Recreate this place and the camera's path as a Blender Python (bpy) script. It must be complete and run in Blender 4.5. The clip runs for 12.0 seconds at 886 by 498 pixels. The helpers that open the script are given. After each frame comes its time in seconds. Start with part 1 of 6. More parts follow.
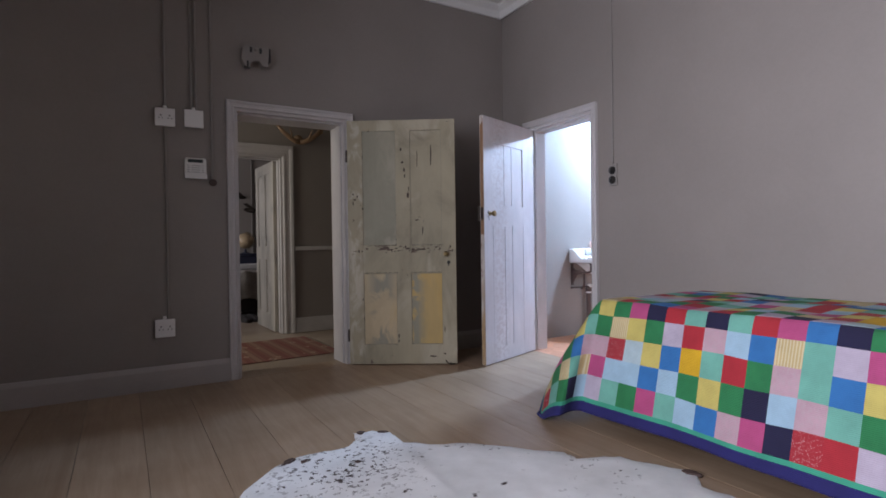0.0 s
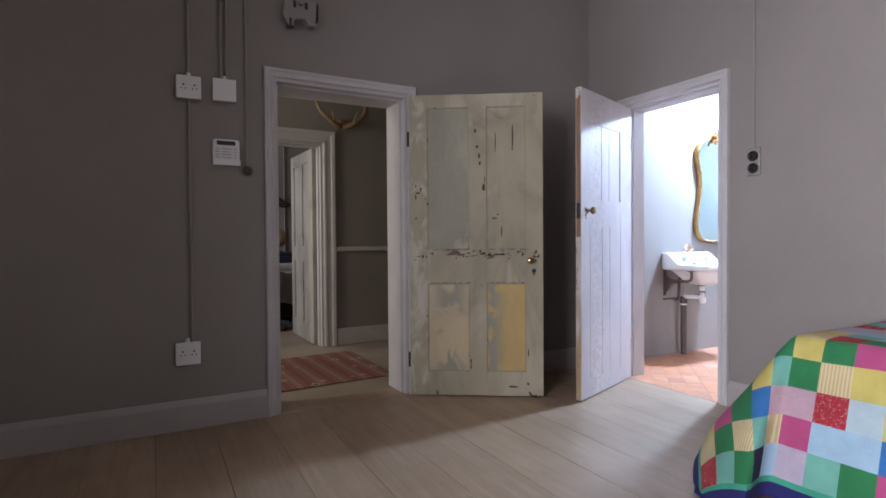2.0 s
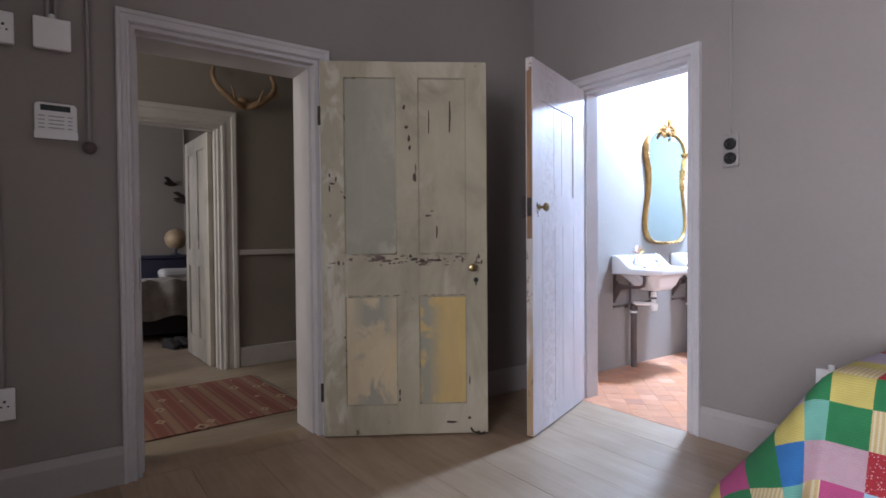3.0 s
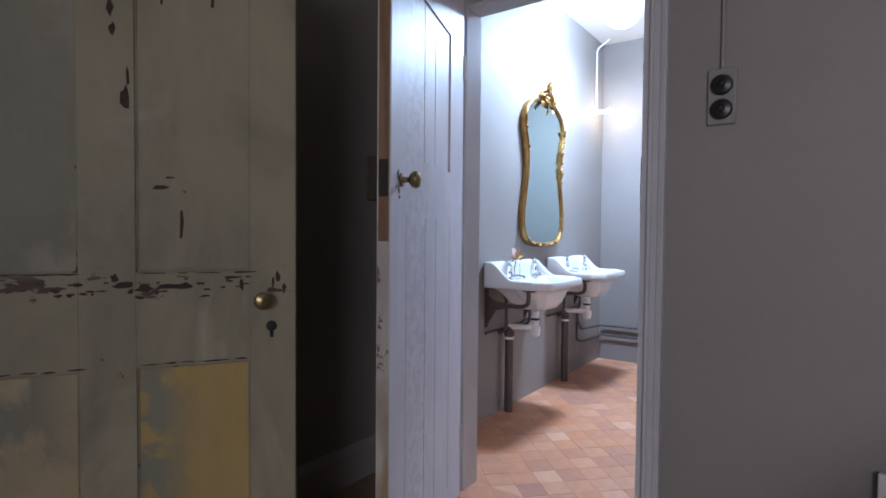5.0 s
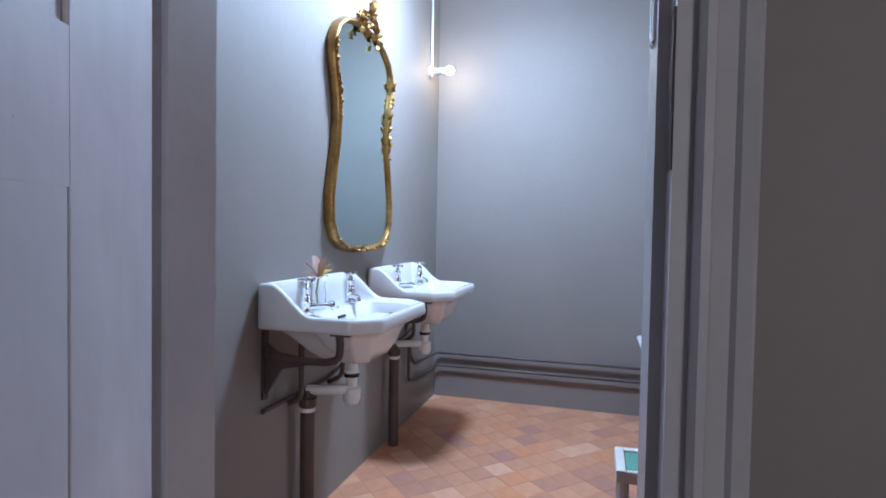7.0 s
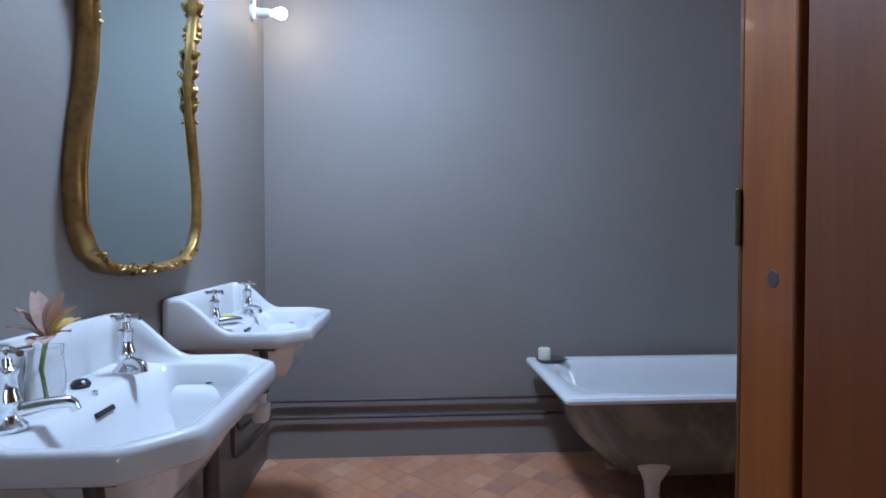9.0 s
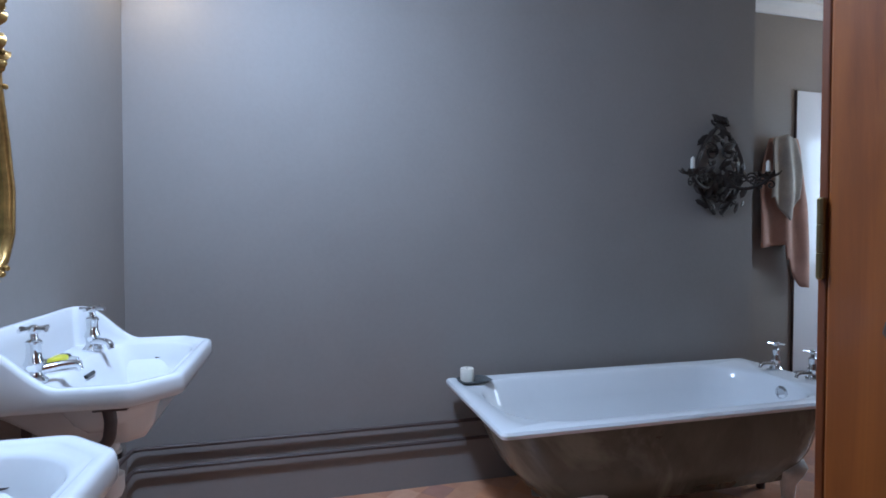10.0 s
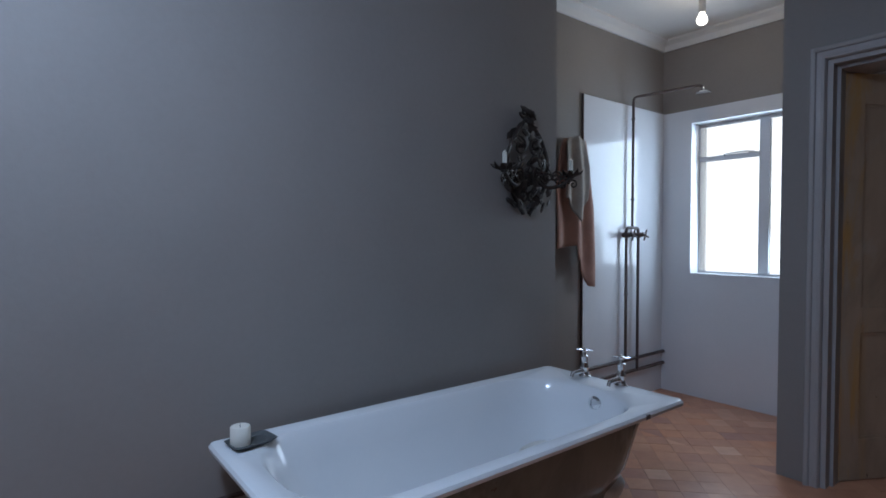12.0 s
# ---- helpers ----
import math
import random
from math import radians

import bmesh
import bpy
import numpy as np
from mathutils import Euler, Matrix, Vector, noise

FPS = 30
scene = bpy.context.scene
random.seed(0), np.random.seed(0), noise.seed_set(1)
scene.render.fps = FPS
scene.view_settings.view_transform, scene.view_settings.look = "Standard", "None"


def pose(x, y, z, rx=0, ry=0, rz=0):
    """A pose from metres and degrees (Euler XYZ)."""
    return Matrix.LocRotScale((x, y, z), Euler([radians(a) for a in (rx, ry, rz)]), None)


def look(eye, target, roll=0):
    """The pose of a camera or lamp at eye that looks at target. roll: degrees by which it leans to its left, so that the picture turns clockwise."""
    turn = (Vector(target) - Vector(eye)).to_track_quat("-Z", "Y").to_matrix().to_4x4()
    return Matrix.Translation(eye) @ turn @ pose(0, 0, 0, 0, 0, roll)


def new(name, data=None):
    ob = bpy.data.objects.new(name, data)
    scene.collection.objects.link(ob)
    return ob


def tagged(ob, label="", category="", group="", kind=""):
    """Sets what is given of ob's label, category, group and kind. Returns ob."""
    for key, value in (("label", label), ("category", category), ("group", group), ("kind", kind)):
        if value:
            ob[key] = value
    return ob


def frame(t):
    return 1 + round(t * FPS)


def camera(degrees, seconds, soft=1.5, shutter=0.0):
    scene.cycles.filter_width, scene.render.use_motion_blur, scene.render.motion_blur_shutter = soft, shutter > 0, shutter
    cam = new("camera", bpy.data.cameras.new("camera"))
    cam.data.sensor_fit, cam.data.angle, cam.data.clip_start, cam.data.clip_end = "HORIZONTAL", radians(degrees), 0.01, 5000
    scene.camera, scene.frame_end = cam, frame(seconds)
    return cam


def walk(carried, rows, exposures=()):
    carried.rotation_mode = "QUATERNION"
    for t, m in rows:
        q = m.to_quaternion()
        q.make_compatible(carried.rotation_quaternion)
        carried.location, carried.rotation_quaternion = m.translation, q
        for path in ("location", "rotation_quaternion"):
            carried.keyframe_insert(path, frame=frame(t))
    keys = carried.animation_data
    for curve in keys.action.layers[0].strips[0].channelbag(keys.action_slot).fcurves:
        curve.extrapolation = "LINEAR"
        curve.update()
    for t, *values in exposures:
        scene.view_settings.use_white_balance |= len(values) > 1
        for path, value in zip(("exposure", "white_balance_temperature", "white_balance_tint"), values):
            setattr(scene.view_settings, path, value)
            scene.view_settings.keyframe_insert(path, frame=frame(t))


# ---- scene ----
cam = camera(79.2, 12.0, soft=1.7)
PATH = [
    (0, (-0.111, -0.152, 1.009), (0.916, 1.564, 0.989), -0.8),
    (0.5, (-0.155, -0.001, 1.023), (0.795, 1.759, 0.998), -0.7),
    (1, (-0.17, 0.205, 1.019), (0.732, 1.99, 0.999), -0.6),
    (1.5, (-0.134, 0.471, 1.051), (0.742, 2.268, 1.02), -0.6),
    (2, (-0.025, 0.784, 1.073), (0.927, 2.543, 1.035), -0.4),
    (2.5, (0.137, 1.08, 1.079), (1.211, 2.766, 1.037), -0.4),
    (2.7, (0.217, 1.192, 1.082), (1.327, 2.855, 1.041), -0.4),
    (4.3, (0.94, 2.165, 1.104), (2.428, 3.5, 1.043), 0.0),
    (4.5, (1.049, 2.258, 1.101), (2.568, 3.558, 1.039), 0.3),
    (5, (1.339, 2.46, 1.106), (2.961, 3.629, 1.043), 0.5),
    (5.5, (1.643, 2.647, 1.112), (3.353, 3.682, 1.048), 0.6),
    (6, (1.959, 2.81, 1.107), (3.735, 3.728, 1.04), 0.9),
    (6.5, (2.257, 2.927, 1.098), (4.104, 3.691, 1.037), 0.9),
    (7, (2.53, 3.049, 1.106), (4.451, 3.604, 1.045), 1.0),
    (9, (3.302, 3.393, 1.109), (5.297, 3.264, 1.065), 0.0),
    (9.5, (3.491, 3.431, 1.129), (5.467, 3.124, 1.085), 0.1),
    (10, (3.646, 3.431, 1.142), (5.578, 2.916, 1.094), 0.1),
    (10.5, (3.82, 3.435, 1.15), (5.681, 2.705, 1.095), -0.1),
    (11, (3.956, 3.405, 1.153), (5.726, 2.475, 1.1), -0.1),
    (11.5, (4.078, 3.335, 1.158), (5.752, 2.243, 1.097), 0.0),
    (12, (4.172, 3.249, 1.162), (5.748, 2.019, 1.106), 0.0),
]
EXPOSURES = [(0, -0.40), (0.4, -0.02), (2.7, -0.06), (4.5, -1.05), (5.5, -1.4), (7, -1.68), (9, -2.3), (9.5, -2.3), (10, -2.2), (11, -2.52), (12, -2.7)]
walk(cam, [(t, look(eye, target, roll)) for t, eye, target, roll in PATH], EXPOSURES)

# ---- world and lights ----
world = bpy.data.worlds.new("world")
scene.world = world
world.use_nodes = True
sky = world.node_tree.nodes.new("ShaderNodeTexSky")
sky.sky_type, sky.sun_disc = "NISHITA", False
sky.sun_elevation, sky.sun_rotation = radians(45), radians(200)
world.node_tree.links.new(sky.outputs[0], world.node_tree.nodes["Background"].inputs["Color"])
world.node_tree.nodes["Background"].inputs["Strength"].default_value = 0.1


def area(name, eye, target, w, h, watts, colour):
    """Window light or added fill of a given size, aimed at target."""
    data = bpy.data.lights.new(name, "AREA")
    data.shape, data.size, data.size_y, data.energy, data.color = "RECTANGLE", w, h, watts, colour
    ob = new(name, data)
    ob.matrix_world = look(eye, target)
    return ob


def bulb_light(name, at, watts, colour, radius):
    data = bpy.data.lights.new(name, "POINT")
    data.energy, data.color, data.shadow_soft_size = watts, colour, radius
    ob = new(name, data)
    ob.location = at
    return ob


wl = area("bedroom_window_light", (-2.57, 0.3, 1.7), (3.2, 0.12, 1.25), 1.5, 1.7, 148, (0.87, 0.875, 1.0))
wl.data.spread = radians(106)
area("shower_window_light", (5.79, -0.60, 1.42), (5.79, 3.0, 1.2), 0.56, 1.0, 80, (0.55, 0.75, 1.0))
bulb_light("bathroom_lamp_light", (4.85, 3.58, 2.56), 215, (0.47, 0.665, 1.0), 0.13)
# Extra downward disc added below the globe to lift floor over upper walls.
dn = area("bathroom_lamp_dish_light", (4.85, 3.58, 2.50), (4.8501, 3.58, 0.0), 0.28, 0.28, 190, (0.47, 0.665, 1.0))
dn.data.shape = "DISK"
# Fill added to brighten the far room; no window is known there.
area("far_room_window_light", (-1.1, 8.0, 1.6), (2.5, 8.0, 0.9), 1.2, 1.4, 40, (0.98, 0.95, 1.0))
# Unseen fill added at the hall's end to lift its walls.
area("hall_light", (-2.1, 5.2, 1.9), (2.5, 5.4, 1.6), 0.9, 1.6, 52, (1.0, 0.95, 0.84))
bulb_light("wall_bulb_light", (5.80, 3.955, 2.125), 8.5, (1.0, 0.86, 0.66), 0.03)
bulb_light("shower_bulb_light", (5.70, 0.18, 2.385), 10.0, (1.0, 0.84, 0.62), 0.035)


# ---- materials ----
def nodes_of(name):
    m = bpy.data.materials.new(name)
    m.use_nodes = True
    t = m.node_tree
    return m, t, t.nodes["Principled BSDF"]


def node(t, kind, **values):
    n = t.nodes.new(kind)
    for k, v in values.items():
        n.inputs[k].default_value = v
    return n


def coords(t, scale=(1, 1, 1)):
    c = t.nodes.new("ShaderNodeTexCoord")
    mp = t.nodes.new("ShaderNodeMapping")
    mp.inputs["Scale"].default_value = scale
    t.links.new(c.outputs["Object"], mp.inputs["Vector"])
    return mp.outputs["Vector"]


def ramp(t, fac, stops):
    r = t.nodes.new("ShaderNodeValToRGB")
    while len(r.color_ramp.elements) < len(stops):
        r.color_ramp.elements.new(0.5)
    for e, (p, c) in zip(r.color_ramp.elements, stops):
        e.position, e.color = p, (*c, 1) if len(c) == 3 else c
    t.links.new(fac, r.inputs["Fac"])
    return r.outputs["Color"]


def blend(t, fac, a, b, how="MIX"):
    n = t.nodes.new("ShaderNodeMix")
    n.data_type, n.blend_type = "RGBA", how
    for sock, v in ((n.inputs[0], fac), (n.inputs[6], a), (n.inputs[7], b)):
        if isinstance(v, (int, float)):
            sock.default_value = v
        elif isinstance(v, tuple):
            sock.default_value = (*v, 1)
        else:
            t.links.new(v, sock)
    return n.outputs[2]


def noise_tex(t, vec, scale, detail=4.0, rough=0.6, distort=0.0):
    n = node(t, "ShaderNodeTexNoise", Scale=scale, Detail=detail, Roughness=rough, Distortion=distort)
    t.links.new(vec, n.inputs["Vector"])
    return n.outputs["Fac"]


def bump(t, bsdf, height, strength, distance=0.005):
    b = node(t, "ShaderNodeBump", Strength=strength, Distance=distance)
    t.links.new(height, b.inputs["Height"])
    t.links.new(b.outputs["Normal"], bsdf.inputs["Normal"])


def surface(name, colour, rough=0.6, metal=0.0, vary=0.12, big=2.0, fine=60.0, relief=0.15, stretch=(1, 1, 1), depth=0.003, coat=0.0):
    """A painted, enamelled, metal or cloth surface with variation at two scales and a fine relief."""
    m, t, b = nodes_of(name)
    v = coords(t, stretch)
    n1, n2 = noise_tex(t, v, big, 5), noise_tex(t, v, fine, 3)
    lo, hi = tuple(c * (1 - vary) for c in colour), tuple(min(1, c * (1 + vary)) for c in colour)
    col = ramp(t, n1, [(0.3, lo), (0.7, hi)])
    col = blend(t, vary * 0.9, col, ramp(t, n2, [(0.35, tuple(c * 0.7 for c in colour)), (0.65, tuple(min(1, c * 1.2) for c in colour))]))
    t.links.new(col, b.inputs["Base Color"])
    b.inputs["Metallic"].default_value = metal
    b.inputs["Coat Weight"].default_value = coat
    r = node(t, "ShaderNodeMapRange", **{"To Min": max(0.02, rough - 0.08), "To Max": min(1.0, rough + 0.08)})
    t.links.new(n1, r.inputs["Value"])
    t.links.new(r.outputs["Result"], b.inputs["Roughness"])
    if relief:
        bump(t, b, n2, relief, depth)
    return m


def chipped(name, paint, under, wood, amount=0.6, rough=0.6, mottle=0.5, band=None, smear=None, deep=0.66, streak=(0.33, 0.26, 0.27), stretch=(7, 7, 11), reach=0.16, solid=0.8):
    """Old layered paint: mottled top coat, an older colour showing through, chips down to the wood."""
    m, t, b = nodes_of(name)
    v = coords(t, (1, 1, 0.55))
    a = noise_tex(t, v, 3.2, 6, 0.65, 0.6)
    col = ramp(t, a, [(0.32, tuple(c * deep for c in paint)), (0.5, paint), (0.72, tuple(min(1, c * 1.14) for c in paint))])
    old = ramp(t, noise_tex(t, v, 2.3, 5, 0.6, 0.8), [(0.52, (0, 0, 0)), (0.64, (1, 1, 1))])
    f = node(t, "ShaderNodeMath", )
    f.operation = "MULTIPLY"
    f.inputs[1].default_value = mottle
    t.links.new(old, f.inputs[0])
    col = blend(t, f.outputs[0], col, under)
    chips = ramp(t, noise_tex(t, coords(t, (1, 1, 0.8)), 9.0, 8, 0.72, 0.4), [(amount, (0, 0, 0)), (amount + 0.025, (1, 1, 1))])
    if band:
        sep = t.nodes.new("ShaderNodeSeparateXYZ")
        t.links.new(coords(t), sep.inputs[0])
        d = t.nodes.new("ShaderNodeMath")
        d.operation, d.inputs[1].default_value = "SUBTRACT", band
        t.links.new(sep.outputs["Z"], d.inputs[0])
        ab = t.nodes.new("ShaderNodeMath")
        ab.operation = "ABSOLUTE"
        t.links.new(d.outputs[0], ab.inputs[0])
        near = ramp(t, ab.outputs[0], [(0.02, (1, 1, 1)), (0.055, (0, 0, 0))])
        wide = ramp(t, noise_tex(t, coords(t, (8, 8, 22)), 1.0, 6, 0.65, 0.5), [(0.575, (0, 0, 0)), (0.60, (1, 1, 1))])
        chips = blend(t, 1.0, chips, blend(t, 1.0, near, wide, "MULTIPLY"), "LIGHTEN")
    if smear:
        sx = t.nodes.new("ShaderNodeSeparateXYZ")
        t.links.new(coords(t), sx.inputs[0])
        dx = t.nodes.new("ShaderNodeMath")
        dx.operation, dx.inputs[1].default_value = "SUBTRACT", smear
        t.links.new(sx.outputs["X"], dx.inputs[0])
        ax = t.nodes.new("ShaderNodeMath")
        ax.operation = "ABSOLUTE"
        t.links.new(dx.outputs[0], ax.inputs[0])
        strip = ramp(t, ax.outputs[0], [(reach * 0.3, (1, 1, 1)), (reach, (0, 0, 0))])
        daub = ramp(t, noise_tex(t, coords(t, stretch), 1.0, 5, 0.6, 0.7), [(0.47, (0, 0, 0)), (0.56, (solid,) * 3)])
        col = blend(t, blend(t, 1.0, strip, daub, "MULTIPLY"), col, streak)
    col = blend(t, chips, col, wood)
    brush = noise_tex(t, coords(t, (40, 40, 5)), 1.0, 3)
    col = blend(t, 0.07, col, ramp(t, brush, [(0.3, (0.3, 0.28, 0.25)), (0.7, (1, 1, 1))]), "MULTIPLY")
    t.links.new(col, b.inputs["Base Color"])
    b.inputs["Roughness"].default_value = rough
    bump(t, b, blend(t, 0.5, brush, chips), 0.3, 0.003)
    return m


def timber(name, dark, light, rough=0.4, scale=1.0, along="y", vary_piece=0.25, coat=0.0):
    """Wood with long grain; each board differs a little in tone."""
    m, t, b = nodes_of(name)
    s = {"x": (0.6, 9, 9), "y": (9, 0.6, 9), "z": (9, 9, 0.6)}[along]
    v = coords(t, tuple(q * scale for q in s))
    info = t.nodes.new("ShaderNodeObjectInfo")
    add = t.nodes.new("ShaderNodeVectorMath")
    sc = t.nodes.new("ShaderNodeVectorMath")
    sc.operation = "SCALE"
    sc.inputs["Scale"].default_value = 37.0
    t.links.new(info.outputs["Random"], sc.inputs[0])
    t.links.new(v, add.inputs[0])
    t.links.new(sc.outputs[0], add.inputs[1])
    g = noise_tex(t, add.outputs[0], 2.2, 7, 0.62, 1.2)
    col = ramp(t, g, [(0.3, dark), (0.72, light)])
    fine = noise_tex(t, coords(t, tuple(q * scale * 7 for q in s)), 2.0, 3)
    col = blend(t, 0.09, col, ramp(t, fine, [(0.3, (0.45, 0.40, 0.36)), (0.7, (1, 1, 1))]), "MULTIPLY")
    tone = ramp(t, info.outputs["Random"], [(0.0, (1 - vary_piece,) * 3), (1.0, (1.0, 1.0, 1.0))])
    col = blend(t, 1.0, col, tone, "MULTIPLY")
    stain = noise_tex(t, coords(t), 1.7, 5)
    col = blend(t, 0.5, col, ramp(t, stain, [(0.35, (0.62, 0.54, 0.46)), (0.65, (1, 1, 1))]), "MULTIPLY")
    t.links.new(col, b.inputs["Base Color"])
    b.inputs["Roughness"].default_value = rough
    b.inputs["Coat Weight"].default_value = coat
    bump(t, b, fine, 0.12, 0.002)
    return m


def tile_clay(name):
    m, t, b = nodes_of(name)
    info = t.nodes.new("ShaderNodeObjectInfo")
    isl = t.nodes.new("ShaderNodeNewGeometry")
    addv = t.nodes.new("ShaderNodeMath")
    addv.operation = "ADD"
    t.links.new(info.outputs["Random"], addv.inputs[0])
    t.links.new(isl.outputs["Random Per Island"], addv.inputs[1])
    fr = t.nodes.new("ShaderNodeMath")
    fr.operation = "FRACT"
    t.links.new(addv.outputs[0], fr.inputs[0])
    col = ramp(t, fr.outputs[0], [(0.0, (0.44, 0.235, 0.19)), (0.10, (0.54, 0.275, 0.18)), (0.38, (0.61, 0.31, 0.19)),
                                  (0.66, (0.65, 0.35, 0.22)), (0.84, (0.64, 0.285, 0.145)), (1.0, (0.76, 0.50, 0.37))])
    v = coords(t)
    col = blend(t, 0.55, col, ramp(t, noise_tex(t, v, 14, 6), [(0.3, (0.74, 0.55, 0.47)), (0.7, (1.0, 0.88, 0.79))]), "MULTIPLY")
    t.links.new(col, b.inputs["Base Color"])
    b.inputs["Roughness"].default_value = 0.29
    bump(t, b, noise_tex(t, v, 70, 3), 0.2, 0.002)
    return m


def hide_mat(name):
    m, t, b = nodes_of(name)
    v = coords(t)
    base = ramp(t, noise_tex(t, v, 4, 5), [(0.3, (0.62, 0.62, 0.62)), (0.7, (0.80, 0.80, 0.81))])
    spots = ramp(t, noise_tex(t, v, 30, 3, 0.55), [(0.645, (0, 0, 0)), (0.67, (1, 1, 1))])
    where = ramp(t, noise_tex(t, v, 2.1, 3), [(0.44, (0, 0, 0)), (0.56, (1, 1, 1))])
    blots = ramp(t, noise_tex(t, v, 6, 3, 0.5), [(0.70, (0, 0, 0)), (0.72, (1, 1, 1))])
    far = t.nodes.new("ShaderNodeVectorMath")
    far.operation = "DISTANCE"
    far.inputs[1].default_value = (0.72, 2.16, 0.0)
    t.links.new(v, far.inputs[0])
    patch = ramp(t, far.outputs["Value"], [(0.16, (1, 1, 1)), (0.42, (0, 0, 0))])
    dense = ramp(t, noise_tex(t, v, 34, 3, 0.6), [(0.57, (0, 0, 0)), (0.60, (1, 1, 1))])
    spots = blend(t, 1.0, blend(t, 1.0, spots, where, "MULTIPLY"), blend(t, 1.0, dense, patch, "MULTIPLY"), "LIGHTEN")
    f = blend(t, 1.0, spots, blots, "LIGHTEN")
    t.links.new(blend(t, f, base, (0.045, 0.03, 0.025)), b.inputs["Base Color"])
    b.inputs["Roughness"].default_value = 0.75
    bump(t, b, noise_tex(t, coords(t, (30, 220, 100)), 1.5, 3), 0.35, 0.004)
    return m


def kilim_mat(name):
    m, t, b = nodes_of(name)
    w = node(t, "ShaderNodeTexWave", Scale=1.9, Distortion=0.0)
    w.bands_direction = "X"
    t.links.new(coords(t), w.inputs["Vector"])
    ch = node(t, "ShaderNodeTexVoronoi", Scale=1.0)
    ch.distance = "MANHATTAN"
    t.links.new(coords(t, (7, 5, 5)), ch.inputs["Vector"])
    col = ramp(t, w.outputs["Fac"], [(0.1, (0.19, 0.065, 0.05)), (0.45, (0.25, 0.11, 0.08)), (0.62, (0.15, 0.06, 0.05)), (0.9, (0.25, 0.14, 0.10))])
    col = blend(t, ramp(t, ch.outputs["Distance"], [(0.28, (1, 1, 1)), (0.33, (0, 0, 0))]), col, (0.36, 0.25, 0.18))
    col = blend(t, ramp(t, ch.outputs["Distance"], [(0.13, (1, 1, 1)), (0.17, (0, 0, 0))]), col, (0.10, 0.035, 0.04))
    t.links.new(col, b.inputs["Base Color"])
    b.inputs["Roughness"].default_value = 0.95
    bump(t, b, noise_tex(t, coords(t, (200, 30, 30)), 1.0, 2), 0.5, 0.003)
    return m


def wool(name, colour, style=""):
    m, t, b = nodes_of(name)
    v = coords(t)
    n = noise_tex(t, v, 9, 4)
    k = node(t, "ShaderNodeTexWave", Scale=48.0, Distortion=3.0, Detail=2.0)
    k.bands_direction = "Z"
    t.links.new(v, k.inputs["Vector"])
    col = ramp(t, n, [(0.3, tuple(c * 0.82 for c in colour)), (0.7, tuple(min(1, c * 1.1) for c in colour))])
    col = blend(t, 0.18, col, ramp(t, k.outputs["Fac"], [(0.0, tuple(c * 0.55 for c in colour)), (1.0, colour)]))
    if style == "dots":
        d = node(t, "ShaderNodeTexVoronoi", Scale=150.0)
        t.links.new(v, d.inputs["Vector"])
        col = blend(t, ramp(t, d.outputs["Distance"], [(0.16, (0.8, 0.8, 0.8)), (0.24, (0, 0, 0))]), col, (0.7, 0.62, 0.62))
    if style == "fleck":
        col = blend(t, ramp(t, noise_tex(t, v, 60, 3, 0.7), [(0.45, (0, 0, 0)), (0.65, (0.55, 0.55, 0.55))]), col, tuple(0.5 * c + 0.16 for c in colour))
    if style == "rib":
        w = node(t, "ShaderNodeTexWave", Scale=26.0, Distortion=0.8)
        w.bands_direction = "Y"
        t.links.new(v, w.inputs["Vector"])
        col = blend(t, ramp(t, w.outputs["Fac"], [(0.2, (0.45, 0.45, 0.45)), (0.6, (0, 0, 0))]), col, (0.62, 0.60, 0.45))
    t.links.new(col, b.inputs["Base Color"])
    b.inputs["Roughness"].default_value = 0.95
    bump(t, b, k.outputs["Fac"], 0.3, 0.003)
    return m


def glass(name, colour=(1, 1, 1), rough=0.02, ior=1.45):
    m, t, b = nodes_of(name)
    b.inputs["Base Color"].default_value = (*colour, 1)
    b.inputs["Transmission Weight"].default_value = 1.0
    b.inputs["Roughness"].default_value = rough
    b.inputs["IOR"].default_value = ior
    return m


def glow(name, colour, strength):
    m, t, b = nodes_of(name)
    b.inputs["Base Color"].default_value = (*colour, 1)
    b.inputs["Emission Color"].default_value = (*colour, 1)
    b.inputs["Emission Strength"].default_value = strength
    return m


